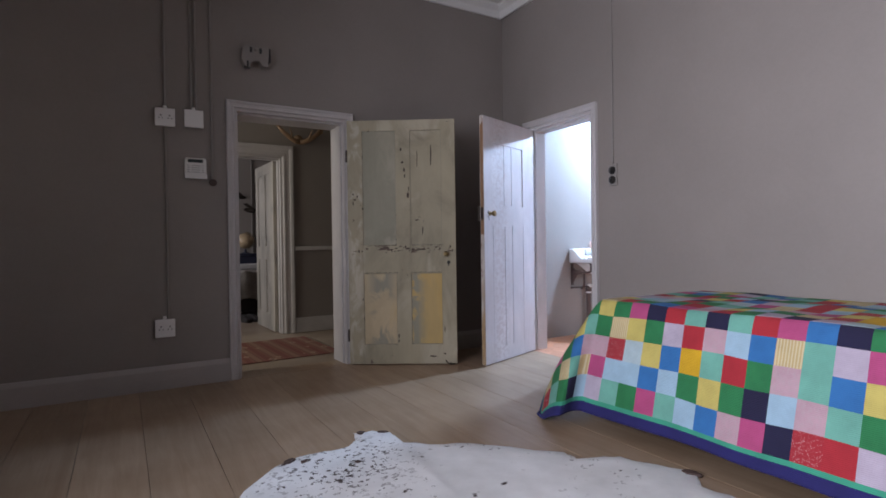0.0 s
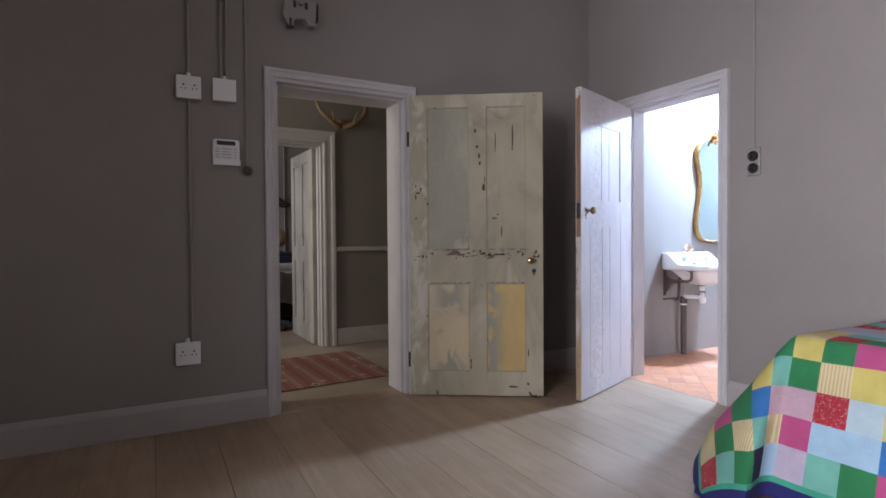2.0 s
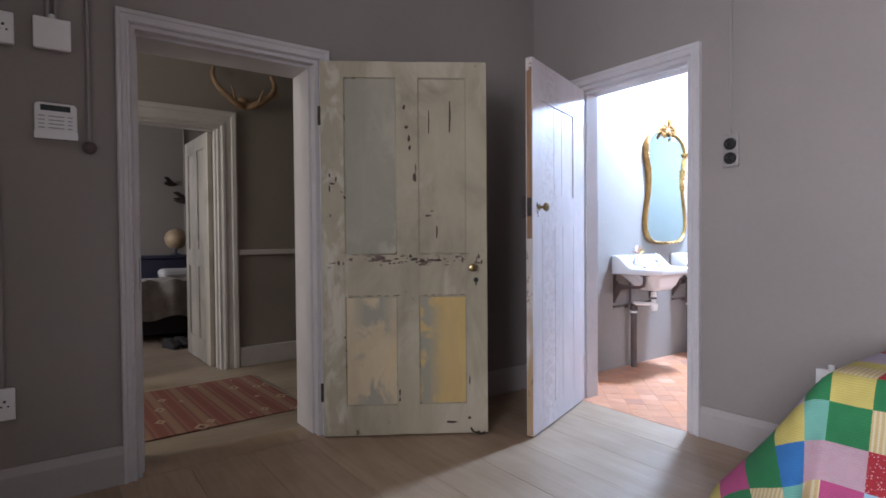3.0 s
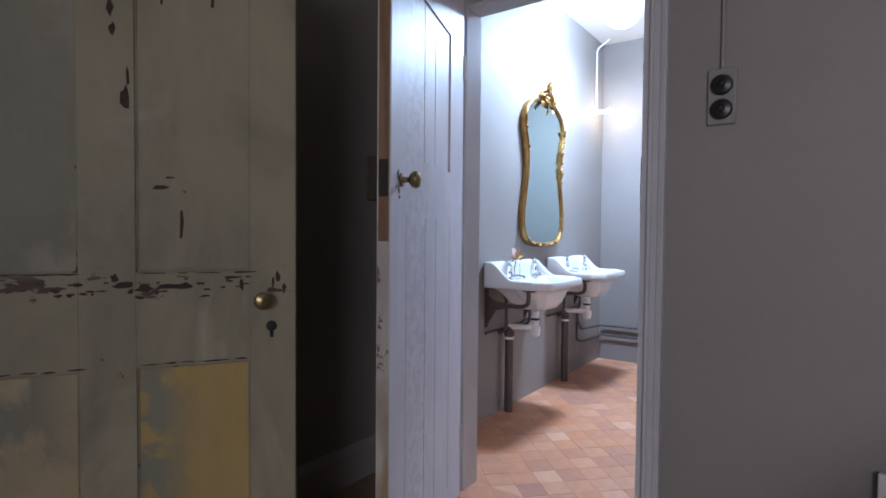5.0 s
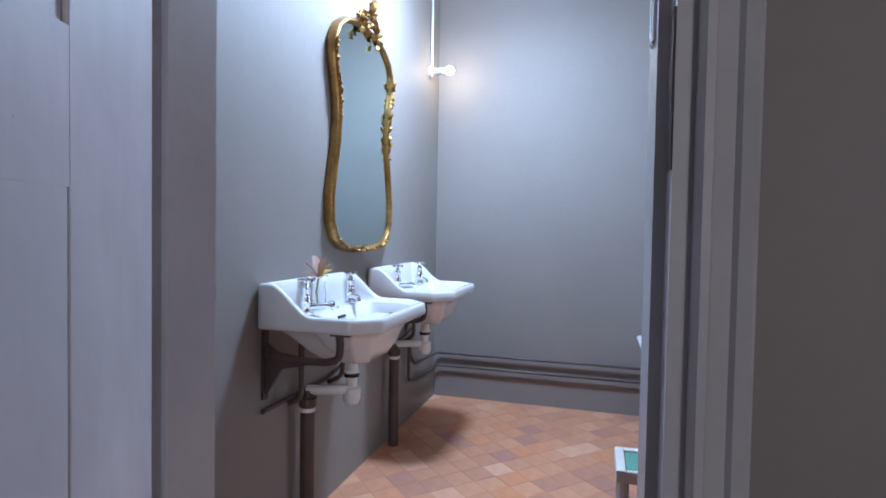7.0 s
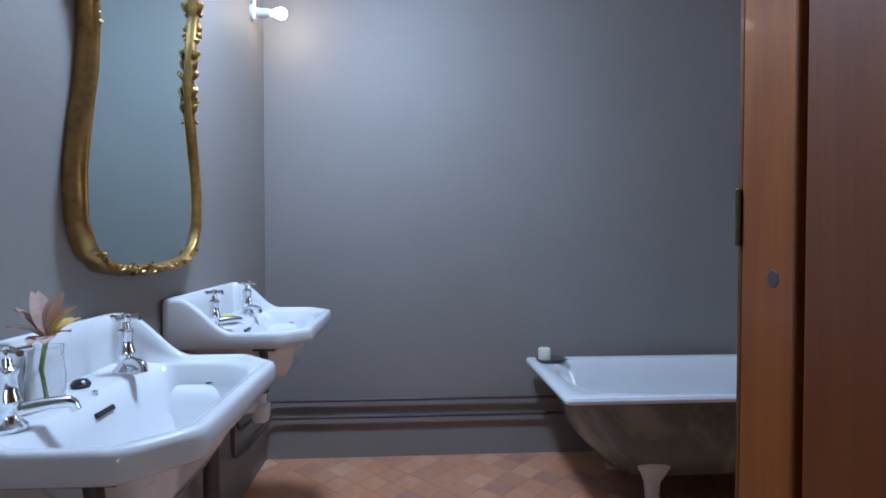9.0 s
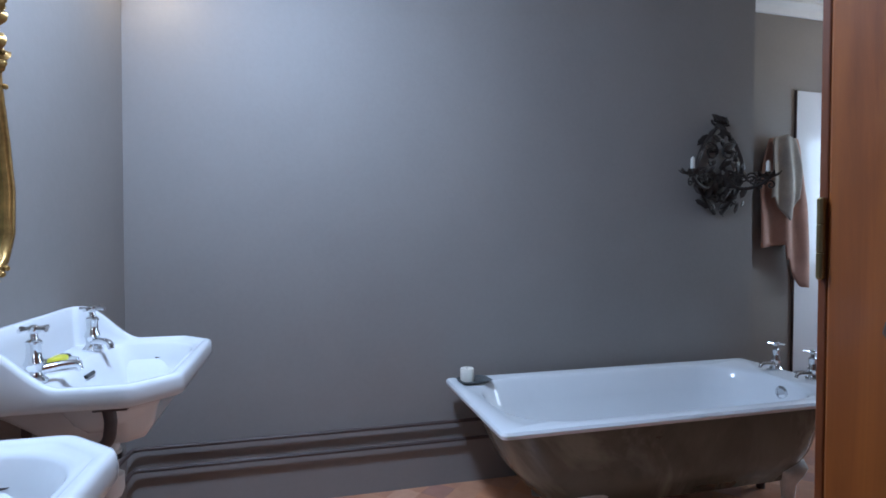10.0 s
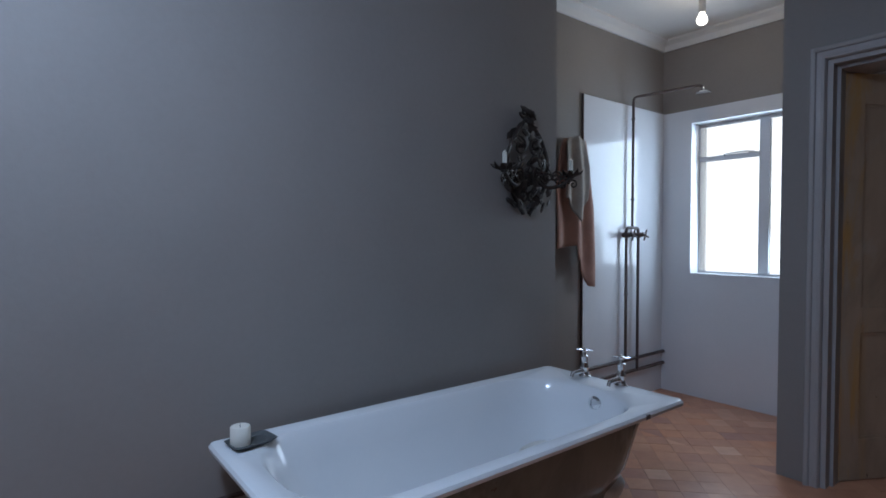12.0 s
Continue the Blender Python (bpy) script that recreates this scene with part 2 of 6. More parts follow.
M = {
    "paint": surface("taupe_wall_paint", (0.25, 0.221, 0.205), 0.62, vary=0.07, big=1.3, fine=45, relief=0.12, depth=0.004),
    "panel": surface("white_gloss_shower_panel", (0.72, 0.72, 0.74), 0.13, vary=0.03, relief=0.02),
    "ceiling": surface("white_ceiling_paint", (0.74, 0.73, 0.72), 0.8, vary=0.04, fine=30),
    "trim": surface("grey_white_trim_paint", (0.50, 0.475, 0.475), 0.42, vary=0.09, big=4, relief=0.1),
    "base": surface("taupe_skirting_paint", (0.36, 0.33, 0.315), 0.45, vary=0.07, relief=0.08),
    "cream": chipped("distressed_cream_green_paint", (0.325, 0.285, 0.195), (0.45, 0.40, 0.30), (0.085, 0.05, 0.035), 0.66, mottle=0.75, band=0.965, smear=0.06, deep=0.74, streak=(0.50, 0.455, 0.37), stretch=(9, 9, 4), reach=0.10, solid=0.75),
    "greygreen": chipped("flat_grey_green_paint", (0.265, 0.25, 0.185), (0.35, 0.315, 0.235), (0.085, 0.05, 0.035), 0.74, mottle=0.6, smear=0.40, deep=0.85, streak=(0.36, 0.325, 0.245), stretch=(6, 6, 3), reach=0.16, solid=0.8),
    "crack_line": chipped("open_joint_line", (0.29, 0.262, 0.19), (0.22, 0.19, 0.14), (0.06, 0.038, 0.028), 0.585, mottle=0.8),
    "mustard": chipped("worn_mustard_paint", (0.50, 0.345, 0.12), (0.42, 0.31, 0.14), (0.09, 0.055, 0.035), 0.74, mottle=0.6, smear=0.535, deep=0.82, streak=(0.265, 0.25, 0.185), stretch=(6, 6, 4), reach=0.13, solid=1.0),
    "beige": chipped("worn_beige_paint", (0.47, 0.375, 0.235), (0.50, 0.37, 0.17), (0.09, 0.055, 0.035), 0.74, mottle=0.8, smear=0.275, deep=0.82, streak=(0.265, 0.25, 0.19), stretch=(6, 6, 4), reach=0.14, solid=1.0),
    "white_door": chipped("worn_lilac_white_paint", (0.64, 0.60, 0.615), (0.56, 0.515, 0.525), (0.40, 0.31, 0.30), 0.70, 0.5, 0.5, smear=0.575, deep=0.90, streak=(0.44, 0.335, 0.33), stretch=(22, 22, 30), reach=0.17, solid=0.35),
    "far_door": chipped("pale_grey_beige_door_paint", (0.44, 0.41, 0.36), (0.33, 0.31, 0.26), (0.12, 0.08, 0.06), 0.70, mottle=0.8),
    "door_edge": chipped("worn_white_paint_on_edge", (0.52, 0.47, 0.43), (0.34, 0.22, 0.10), (0.16, 0.08, 0.045), 0.56, mottle=0.9),
    "raw_edge": timber("bare_wood_door_edge", (0.16, 0.085, 0.045), (0.34, 0.20, 0.11), 0.6, along="z"),
    "board": timber("pale_pine_floorboard", (0.335, 0.232, 0.152), (0.435, 0.322, 0.226), 0.42, along="y", vary_piece=0.16),
    "hall_board": timber("pale_hall_floor", (0.33, 0.26, 0.20), (0.45, 0.37, 0.29), 0.5, along="x"),
    "gap": surface("dark_floor_gap", (0.03, 0.022, 0.018), 0.9, vary=0.1),
    "clay": tile_clay("terracotta_tile"),
    "grout": surface("clay_coloured_grout", (0.47, 0.25, 0.165), 0.8, vary=0.15, fine=90),
    "orange": timber("varnished_red_pine", (0.13, 0.026, 0.003), (0.21, 0.050, 0.005), 0.45, along="z", vary_piece=0.15, coat=0.04),
    "pine_post": timber("varnished_orange_pine", (0.21, 0.050, 0.008), (0.37, 0.105, 0.018), 0.36, along="z", vary_piece=0.1, coat=0.15),
    "old_door": chipped("worn_brown_door_paint", (0.42, 0.30, 0.205), (0.46, 0.385, 0.32), (0.13, 0.065, 0.03), 0.68, 0.55, 0.7, smear=0.05, deep=0.75, streak=(0.50, 0.28, 0.085), stretch=(9, 9, 1.2), reach=0.13, solid=0.95),
    "enamel": surface("white_enamel", (0.74, 0.75, 0.76), 0.10, vary=0.02, relief=0.0),
    "ceramic": surface("white_ceramic", (0.66, 0.66, 0.665), 0.08, vary=0.02, relief=0.0),
    "bath_out": chipped("patinated_iron_bath_side", (0.115, 0.122, 0.10), (0.27, 0.285, 0.24), (0.05, 0.030, 0.02), 0.66, 0.24, 0.8),
    "foot": chipped("chipped_white_iron", (0.66, 0.64, 0.60), (0.5, 0.48, 0.42), (0.2, 0.15, 0.1), 0.70, 0.4),
    "chrome": surface("worn_chrome", (0.78, 0.79, 0.80), 0.13, 1.0, vary=0.08, relief=0.0),
    "brass": surface("aged_brass", (0.27, 0.20, 0.10), 0.30, 1.0, vary=0.2, relief=0.05),
    "gilt": surface("gilded_carved_wood", (0.33, 0.185, 0.06), 0.34, 0.8, vary=0.6, big=16, fine=60, relief=0.35),
    "iron": surface("rusty_dark_iron", (0.036, 0.026, 0.021), 0.6, 0.3, vary=0.4, big=12, relief=0.4),
    "pipe": surface("dark_painted_pipe", (0.075, 0.05, 0.045), 0.45, vary=0.25, big=8, relief=0.1),
    "pipe_taupe": surface("taupe_painted_conduit", (0.25, 0.228, 0.214), 0.5, vary=0.06, relief=0.05),
    "plastic": surface("white_plastic", (0.74, 0.73, 0.72), 0.35, vary=0.03, relief=0.02),
    "black": surface("black_plastic", (0.018, 0.017, 0.017), 0.3, vary=0.1, relief=0.02),
    "dial": surface("dark_lcd", (0.04, 0.05, 0.05), 0.15, vary=0.05, relief=0.0),
    "grey": surface("grey_print", (0.30, 0.29, 0.29), 0.5, vary=0.05, relief=0.0),
    "mirror": surface("old_mirror_silver", (0.66, 0.83, 0.83), 0.02, 1.0, vary=0.02, relief=0.0),
    "crack": surface("dark_paint_crack", (0.05, 0.032, 0.024), 0.8, vary=0.3),
    "glass": glass("clear_glass"),
    "frosted": glass("window_glass", (0.95, 0.98, 1.0), 0.25),
    "wax": surface("ivory_wax", (0.72, 0.68, 0.60), 0.5, vary=0.06, relief=0.05),
    "steel_frame": surface("grey_steel_window_frame", (0.62, 0.62, 0.64), 0.4, vary=0.05),
    "towel": surface("dusty_pink_terry_towel", (0.40, 0.23, 0.18), 0.95, vary=0.18, big=7, fine=160, relief=0.6),
    "cloth": surface("cream_cotton_cloth", (0.62, 0.58, 0.53), 0.9, vary=0.12, big=7, fine=120, relief=0.4),
    "tea_cloth": surface("greyish_cream_cotton_cloth", (0.36, 0.325, 0.285), 0.9, vary=0.22, big=9, fine=120, relief=0.4),
    "hide": hide_mat("white_speckled_cowhide"),
    "hide_brown": surface("dark_brown_hair", (0.06, 0.035, 0.028), 0.8, vary=0.4, big=20, fine=150, relief=0.5),
    "kilim": kilim_mat("red_brown_kilim"),
    "fringe": surface("cream_fringe", (0.42, 0.36, 0.29), 0.95, vary=0.2),
    "antler": surface("brown_antler", (0.25, 0.155, 0.09), 0.5, vary=0.45, big=9, relief=0.4),
    "linen": surface("pale_grey_linen", (0.46, 0.45, 0.45), 0.9, vary=0.18, big=5, relief=0.4),
    "throw": surface("mottled_fur_throw", (0.30, 0.27, 0.245), 0.95, vary=0.45, big=6, fine=80, relief=0.8),
    "navy": surface("navy_painted_wood", (0.03, 0.032, 0.06), 0.5, vary=0.2),
    "ochre": surface("ochre_globe_paper", (0.42, 0.31, 0.19), 0.4, vary=0.35, big=9, relief=0.05),
    "dark_cloth": surface("dark_underbed_fabric", (0.03, 0.026, 0.026), 0.9, vary=0.3),
    "mat_green": surface("green_bath_mat", (0.10, 0.26, 0.20), 0.95, vary=0.25, fine=120, relief=0.8),
    "petal": surface("pale_peach_petal", (0.52, 0.35, 0.29), 0.6, vary=0.3, big=14),
    "petal_gold": surface("golden_petal", (0.56, 0.34, 0.09), 0.6, vary=0.3, big=14),
    "stem": surface("green_stem", (0.20, 0.32, 0.07), 0.5, vary=0.2),
    "soap": surface("yellow_soap", (0.62, 0.55, 0.05), 0.4, vary=0.08),
    "slate": surface("dark_slate_dish", (0.07, 0.075, 0.075), 0.5, vary=0.2),
    "daylight": glow("overcast_daylight", (0.93, 0.97, 1.0), 11.0),
    "lamp_white": glow("lit_bulb", (1.0, 0.93, 0.82), 30.0),
    "tube_white": glow("lit_tube", (0.8, 0.9, 1.0), 8.0),
}


# ---- mesh helpers ----
def part(name, bm, material, parent=None, label="", smooth=None):
    """Links a bmesh as one mesh object, under a thing or a part."""
    if smooth is not None:
        for f in bm.faces:
            f.smooth = True
    me = bpy.data.meshes.new(name)
    bm.normal_update()
    bm.to_mesh(me)
    bm.free()
    if smooth is not None:
        me.set_sharp_from_angle(angle=radians(smooth))
    for mt in material if isinstance(material, (list, tuple)) else [material]:
        me.materials.append(M[mt])
    ob = new(name, me)
    if parent is not None:
        ob.parent = parent
    if label:
        tagged(ob, label)
    return ob


def thing(name, label, category, at=(0, 0, 0), turn=0.0, group="", kind=""):
    """An Empty at a thing's base, which parents its parts."""
    ob = new(name)
    ob.empty_display_size = 0.05
    ob.matrix_world = pose(*at, 0, 0, turn)
    return tagged(ob, label, category, group, kind)


def box(bm, x0, y0, z0, x1, y1, z1, bevel=0.0, seg=2, mi=0):
    vs = [bm.verts.new((x, y, z)) for x in (x0, x1) for y in (y0, y1) for z in (z0, z1)]
    fs = [bm.faces.new([vs[i] for i in q]) for q in ((0, 1, 3, 2), (4, 6, 7, 5), (0, 4, 5, 1), (2, 3, 7, 6), (0, 2, 6, 4), (1, 5, 7, 3))]
    for f in fs:
        f.material_index = mi
    if bevel:
        es = list({e for f in fs for e in f.edges})
        bmesh.ops.bevel(bm, geom=es, offset=bevel, segments=seg, affect="EDGES", profile=0.5)
    return bm


def boxes(*rows, bevel=0.0):
    bm = bmesh.new()
    for r in rows:
        box(bm, *r, bevel=bevel)
    return bm


def loft(bm, loops, cap0=True, cap1=True, closed=True, mi=0):
    rings = [[bm.verts.new(p) for p in lp] for lp in loops]
    n = len(rings[0])
    for a, b in zip(rings, rings[1:]):
        for i in range(n if closed else n - 1):
            j = (i + 1) % n
            bm.faces.new((a[i], a[j], b[j], b[i])).material_index = mi
    if cap0:
        bm.faces.new(list(reversed(rings[0]))).material_index = mi
    if cap1:
        bm.faces.new(rings[-1]).material_index = mi
    return bm


def lathe(bm, profile, at=(0, 0, 0), n=24, axis="z", mi=0):
    """Turned shape: profile rows of (radius, height)."""
    loops = []
    for r, h in profile:
        r = max(r, 0.0004)
        ring = []
        for i in range(n):
            a = 2 * math.pi * i / n
            c, s = r * math.cos(a), r * math.sin(a)
            p = {"z": (c, s, h), "x": (h, c, s), "y": (s, h, c)}[axis]
            ring.append(tuple(q + o for q, o in zip(p, at)))
        loops.append(ring)
    return loft(bm, loops, mi=mi)


def tube(bm, pts, r, n=10, mi=0, taper=None):
    """A round tube through points; bends are rounded by extra points beforehand."""
    pts = [Vector(p) for p in pts]
    loops, up = [], Vector((0.013, 0.021, 1.0)).normalized()
    for i, p in enumerate(pts):
        d = (pts[min(i + 1, len(pts) - 1)] - pts[max(i - 1, 0)]).normalized()
        s = d.cross(up)
        s = s.normalized() if s.length > 0.05 else d.cross(Vector((0, 1, 0))).normalized()
        if loops and s.dot(last) < 0:
            s = -s
        last = s
        u = s.cross(d).normalized()
        rr = r if taper is None else r * taper[0] + r * (taper[1] - taper[0]) * i / (len(pts) - 1)
        loops.append([p + s * rr * math.cos(2 * math.pi * k / n) + u * rr * math.sin(2 * math.pi * k / n) for k in range(n)])
    return loft(bm, loops, mi=mi)


def bend(pts, r=0.03, seg=5):
    """Rounds the corners of a polyline."""
    pts = [Vector(p) for p in pts]
    out = [pts[0]]
    for a, b, c in zip(pts, pts[1:], pts[2:]):
        k = min(r, (b - a).length * 0.45, (c - b).length * 0.45)
        p, q = b + (a - b).normalized() * k, b + (c - b).normalized() * k
        for i in range(seg + 1):
            f = i / seg
            out.append(p * (1 - f) ** 2 + b * 2 * f * (1 - f) + q * f * f)
    return out + [pts[-1]]


def round_poly(corners, seg=4):
    """Closed 2D outline from rows of (x, y, radius)."""
    out, n = [], len(corners)
    for i, (x, y, r) in enumerate(corners):
        b = Vector((x, y))
        a, c = Vector(corners[i - 1][:2]), Vector(corners[(i + 1) % n][:2])
        k = min(r, (a - b).length * 0.48, (c - b).length * 0.48)
        p, q = b + (a - b).normalized() * k, b + (c - b).normalized() * k
        for s in range(seg + 1):
            f = s / seg
            v = p * (1 - f) ** 2 + b * 2 * f * (1 - f) + q * f * f
            out.append((v.x, v.y))
    return out


def flat(outline, z):
    return [(x, y, z) for x, y in outline]


def structure(name, bm, material, label, smooth=None):
    return tagged(part(name, bm, material, None, label, smooth), label, kind="structure")

# ---- setting: walls, ceilings, openings ----
W, X, XB, B, XE, XS, YS = 4.15, 3.17, 3.33, 4.10, 6.00, 6.33, -0.515
structure("wall_north", boxes((-2.9, W, 0, 0.63, W + 0.28, 3.34), (1.525, W, 0, 3.24, W + 0.28, 3.34), (0.63, W, 2.06, 1.525, W + 0.28, 3.34)),
          "paint", "taupe painted plaster wall with a doorway")
we = boxes((X, -2.9, 0, XB, 2.95, 3.34), (X, 2.95, 2.07, XB, 3.74, 3.34))
loft(we, [[(X, 3.74, z), (XB, 3.74, z), (XB, W + 0.28, z), (3.20, W + 0.28, z)] for z in (0, 3.34)])
structure("wall_east", we,
          "paint", "taupe painted plaster wall with the bathroom doorway")
structure("wall_west", boxes((-2.9, -2.9, 0, -2.6, -0.45, 3.34), (-2.9, 1.05, 0, -2.6, W, 3.34), (-2.9, -0.45, 0, -2.6, 1.05, 0.85), (-2.9, -0.45, 2.55, -2.6, 1.05, 3.34)),
          "paint", "taupe painted plaster wall with a window opening")
structure("wall_south", boxes((-2.6, -2.9, 0, X, -2.6, 3.34)), "paint", "taupe painted plaster wall")
structure("ceiling", boxes((-2.9, -2.9, 3.34, XB, W + 0.28, 3.46)), "ceiling", "white painted ceiling")
cv = bmesh.new()
loft(cv, [[(-2.6, W - o, 3.34 - h) for o, h in ((0, 0), (0, 0.10), (0.02, 0.10), (0.05, 0.05), (0.10, 0.02), (0.10, 0))],
          [(X, W - o, 3.34 - h) for o, h in ((0, 0), (0, 0.10), (0.02, 0.10), (0.05, 0.05), (0.10, 0.02), (0.10, 0))]])
loft(cv, [[(X - o, -2.6, 3.338 - h) for o, h in ((0, 0), (0, 0.10), (0.02, 0.10), (0.05, 0.05), (0.10, 0.02), (0.10, 0))],
          [(X - o, W - 0.003, 3.338 - h) for o, h in ((0, 0), (0, 0.10), (0.02, 0.10), (0.05, 0.05), (0.10, 0.02), (0.10, 0))]])
structure("trim_cornice", cv, "ceiling", "white moulded plaster cornice")

# bathroom shell
structure("wall_basin", boxes((XB, B, 0, XE + 0.33, B + 0.33, 2.75)), "paint", "blue-lit taupe wall behind the washbasins")
structure("wall_bath", boxes((XE, 1.085, 0, XE + 0.33, B, 2.75)), "paint", "taupe wall behind the bath ending in an outer corner")
structure("wall_shower", boxes((XS, YS - 0.25, 0, XS + 0.25, 1.085, 2.75)), "paint", "taupe wall of the shower alcove")
structure("wall_window", boxes((5.2, YS - 0.22, 0, 5.46, YS, 2.75), (6.105, YS - 0.22, 0, XS, YS, 2.75), (5.46, YS - 0.22, 0, 6.105, YS, 0.88), (5.46, YS - 0.22, 1.95, 6.105, YS, 2.75)),
          "paint", "taupe alcove wall with the window opening")
structure("wall_return", boxes((5.02, YS - 0.22, 0, 5.2, 0.4, 2.75)), "paint", "taupe wall between shower and door")
structure("wall_bathroom_south", boxes((XB, 0.14, 0, 4.18, 0.4, 2.75), (4.18, 0.14, 1.94, 5.02, 0.4, 2.75)), "paint", "taupe wall over an inner door")
structure("wall_beyond", boxes((3.0, -1.7, 0, 5.02, -1.6, 2.75), (3.0, -1.6, 0, 3.1, 0.14, 2.75)), "paint", "plain wall beyond the inner door")
structure("ceiling_bathroom", boxes((XB, 1.085, 2.75, XE + 0.33, B + 0.33, 2.85), (3.0, -1.7, 2.75, 5.2, 1.085, 2.85)), "ceiling", "white bathroom ceiling")
structure("ceiling_shower", boxes((5.2, YS - 0.2, 2.575, XS + 0.2, 1.085, 2.85)), "ceiling", "white shower ceiling")
cv = bmesh.new()
prof = ((0, 0), (0, 0.07), (0.015, 0.07), (0.03, 0.035), (0.07, 0.014), (0.07, 0))
loft(cv, [[(XS - o, YS, 2.575 - h) for o, h in prof], [(XS - o, 1.085, 2.575 - h) for o, h in prof]])
loft(cv, [[(5.2, YS + o, 2.5745 - h) for o, h in prof], [(XS - 0.003, YS + o, 2.5745 - h) for o, h in prof]])
structure("trim_shower_cornice", cv, "ceiling", "white moulded cornice of the shower alcove")
sp = thing("shower_panelling", "glossy white wall panels lining the shower alcove", "panel", kind="structure")
part("panel", boxes((XS - 0.012, YS + 0.004, 0, XS - 0.002, 0.44, 2.05), bevel=0.001), "panel", sp)
part("panel", boxes((6.105, YS + 0.002, 0, XS - 0.013, YS + 0.010, 2.045)), "panel", sp)
part("panel", boxes((5.2, YS + 0.002, 0, 5.46, YS + 0.010, 2.045)), "panel", sp)
part("panel", boxes((5.46, YS + 0.002, 0, 6.105, YS + 0.010, 0.88)), "panel", sp)
part("panel", boxes((5.46, YS + 0.002, 1.95, 6.105, YS + 0.010, 2.045)), "panel", sp)
part("edge_strip", boxes((XS - 0.014, 0.4405, 0, XS - 0.001, 0.446, 2.052)), "pipe", sp, "dark edge strip")

# hall and far room
structure("wall_hall", boxes((-2.2, 6.07, 0, 0.60, 6.19, 3.2), (1.475, 6.07, 0, 3.4, 6.19, 3.2), (0.60, 6.07, 2.03, 1.475, 6.19, 3.2)), "paint", "taupe hall wall with an open doorway")
# End walls are out of view; their opening is made up round the fill.
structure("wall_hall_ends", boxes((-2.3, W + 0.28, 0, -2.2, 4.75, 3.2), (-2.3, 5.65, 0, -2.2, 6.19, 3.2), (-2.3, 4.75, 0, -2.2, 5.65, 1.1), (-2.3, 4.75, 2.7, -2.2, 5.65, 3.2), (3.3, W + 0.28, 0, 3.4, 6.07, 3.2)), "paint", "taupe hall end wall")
structure("ceiling_hall", boxes((-2.3, W + 0.28, 3.2, 3.4, 9.7, 3.3)), "ceiling", "white hall ceiling")
# The west opening is invented, cut only for the far room's fill.
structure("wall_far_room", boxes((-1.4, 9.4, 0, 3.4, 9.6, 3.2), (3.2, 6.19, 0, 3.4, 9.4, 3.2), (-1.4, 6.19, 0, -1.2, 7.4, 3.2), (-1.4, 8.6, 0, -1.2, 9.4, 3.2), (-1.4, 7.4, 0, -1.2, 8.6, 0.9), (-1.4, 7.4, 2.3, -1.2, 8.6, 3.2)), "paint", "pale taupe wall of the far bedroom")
structure("floor_hall", boxes((-2.3, W + 0.2, -0.1, 3.4, 9.6, -0.002)), "hall_board", "pale worn hall floor")
structure("trim_dado", boxes((1.605, 6.045, 0.953, 3.3, 6.07, 1.0), (-2.2, 6.045, 0.953, 0.46, 6.07, 1.0), bevel=0.008), "trim", "grey-white dado rail")
structure("baseboard_hall", boxes((1.605, 6.045, 0, 3.3, 6.07, 0.17), (-2.2, 6.045, 0, 0.46, 6.07, 0.17), bevel=0.006), "trim", "grey-white hall skirting board")


def skirting(u0, u1):
    return [[(u, -o, h) for o, h in ((0, 0), (0.022, 0), (0.022, 0.135), (0.016, 0.15), (0.008, 0.168), (0, 0.168))] for u in (u0, u1)]


bb = loft(bmesh.new(), skirting(-2.6, 0.575))
loft(bb, skirting(1.59, X))
bb.transform(Matrix.Translation((0, W, 0)))
structure("baseboard_north", bb, "base", "taupe painted skirting board")
bb = loft(bmesh.new(), skirting(-2.89, 2.6))
bb.transform(pose(X, 0, 0, 0, 0, -90))
structure("baseboard_east", bb, "base", "taupe painted skirting board")


def door_frame(name, label, u0, u1, top, width, depth, m, paint="trim"):
    """Moulded architrave on one wall face, with the lining of the opening. u runs along the wall, out of the wall is -y."""
    t = thing(name, label, "door frame", kind="structure")
    t.matrix_world = m
    prof = ((0, 0), (0, 0.012), (0.10, 0.022), (0.25, 0.022), (0.30, 0.016), (0.62, 0.018), (0.70, 0.026), (0.92, 0.030), (1.0, 0.026), (1.0, 0))

    def strip(path):
        bm = bmesh.new()
        loft(bm, [[p(f * width, o) for f, o in prof] for p in path])
        return bm
    part("architrave", strip((lambda a, o: (u0 - a, -o, 0), lambda a, o: (u0 - a, -o, top + a))), paint, t)
    part("architrave", strip((lambda a, o: (u1 + a, -o, 0), lambda a, o: (u1 + a, -o, top + a))), paint, t)
    part("head_architrave", strip((lambda a, o: (u0 - a, -o, top + a), lambda a, o: (u1 + a, -o, top + a))), paint, t)
    part("jamb", boxes((u0 - 0.001, 0.001, 0, u0 + 0.022, depth, top - 0.02), (u0 + 0.022, 0.055, 0, u0 + 0.036, depth, top - 0.034)), paint, t)
    part("jamb", boxes((u1 - 0.022, 0.001, 0, u1 + 0.001, depth, top - 0.02), (u1 - 0.036, 0.055, 0, u1 - 0.022, depth, top - 0.034)), paint, t)
    part("head", boxes((u0, 0.001, top - 0.02, u1, depth, top + 0.001), (u0 + 0.022, 0.055, top - 0.034, u1 - 0.022, depth, top - 0.02)), paint, t)
    return t


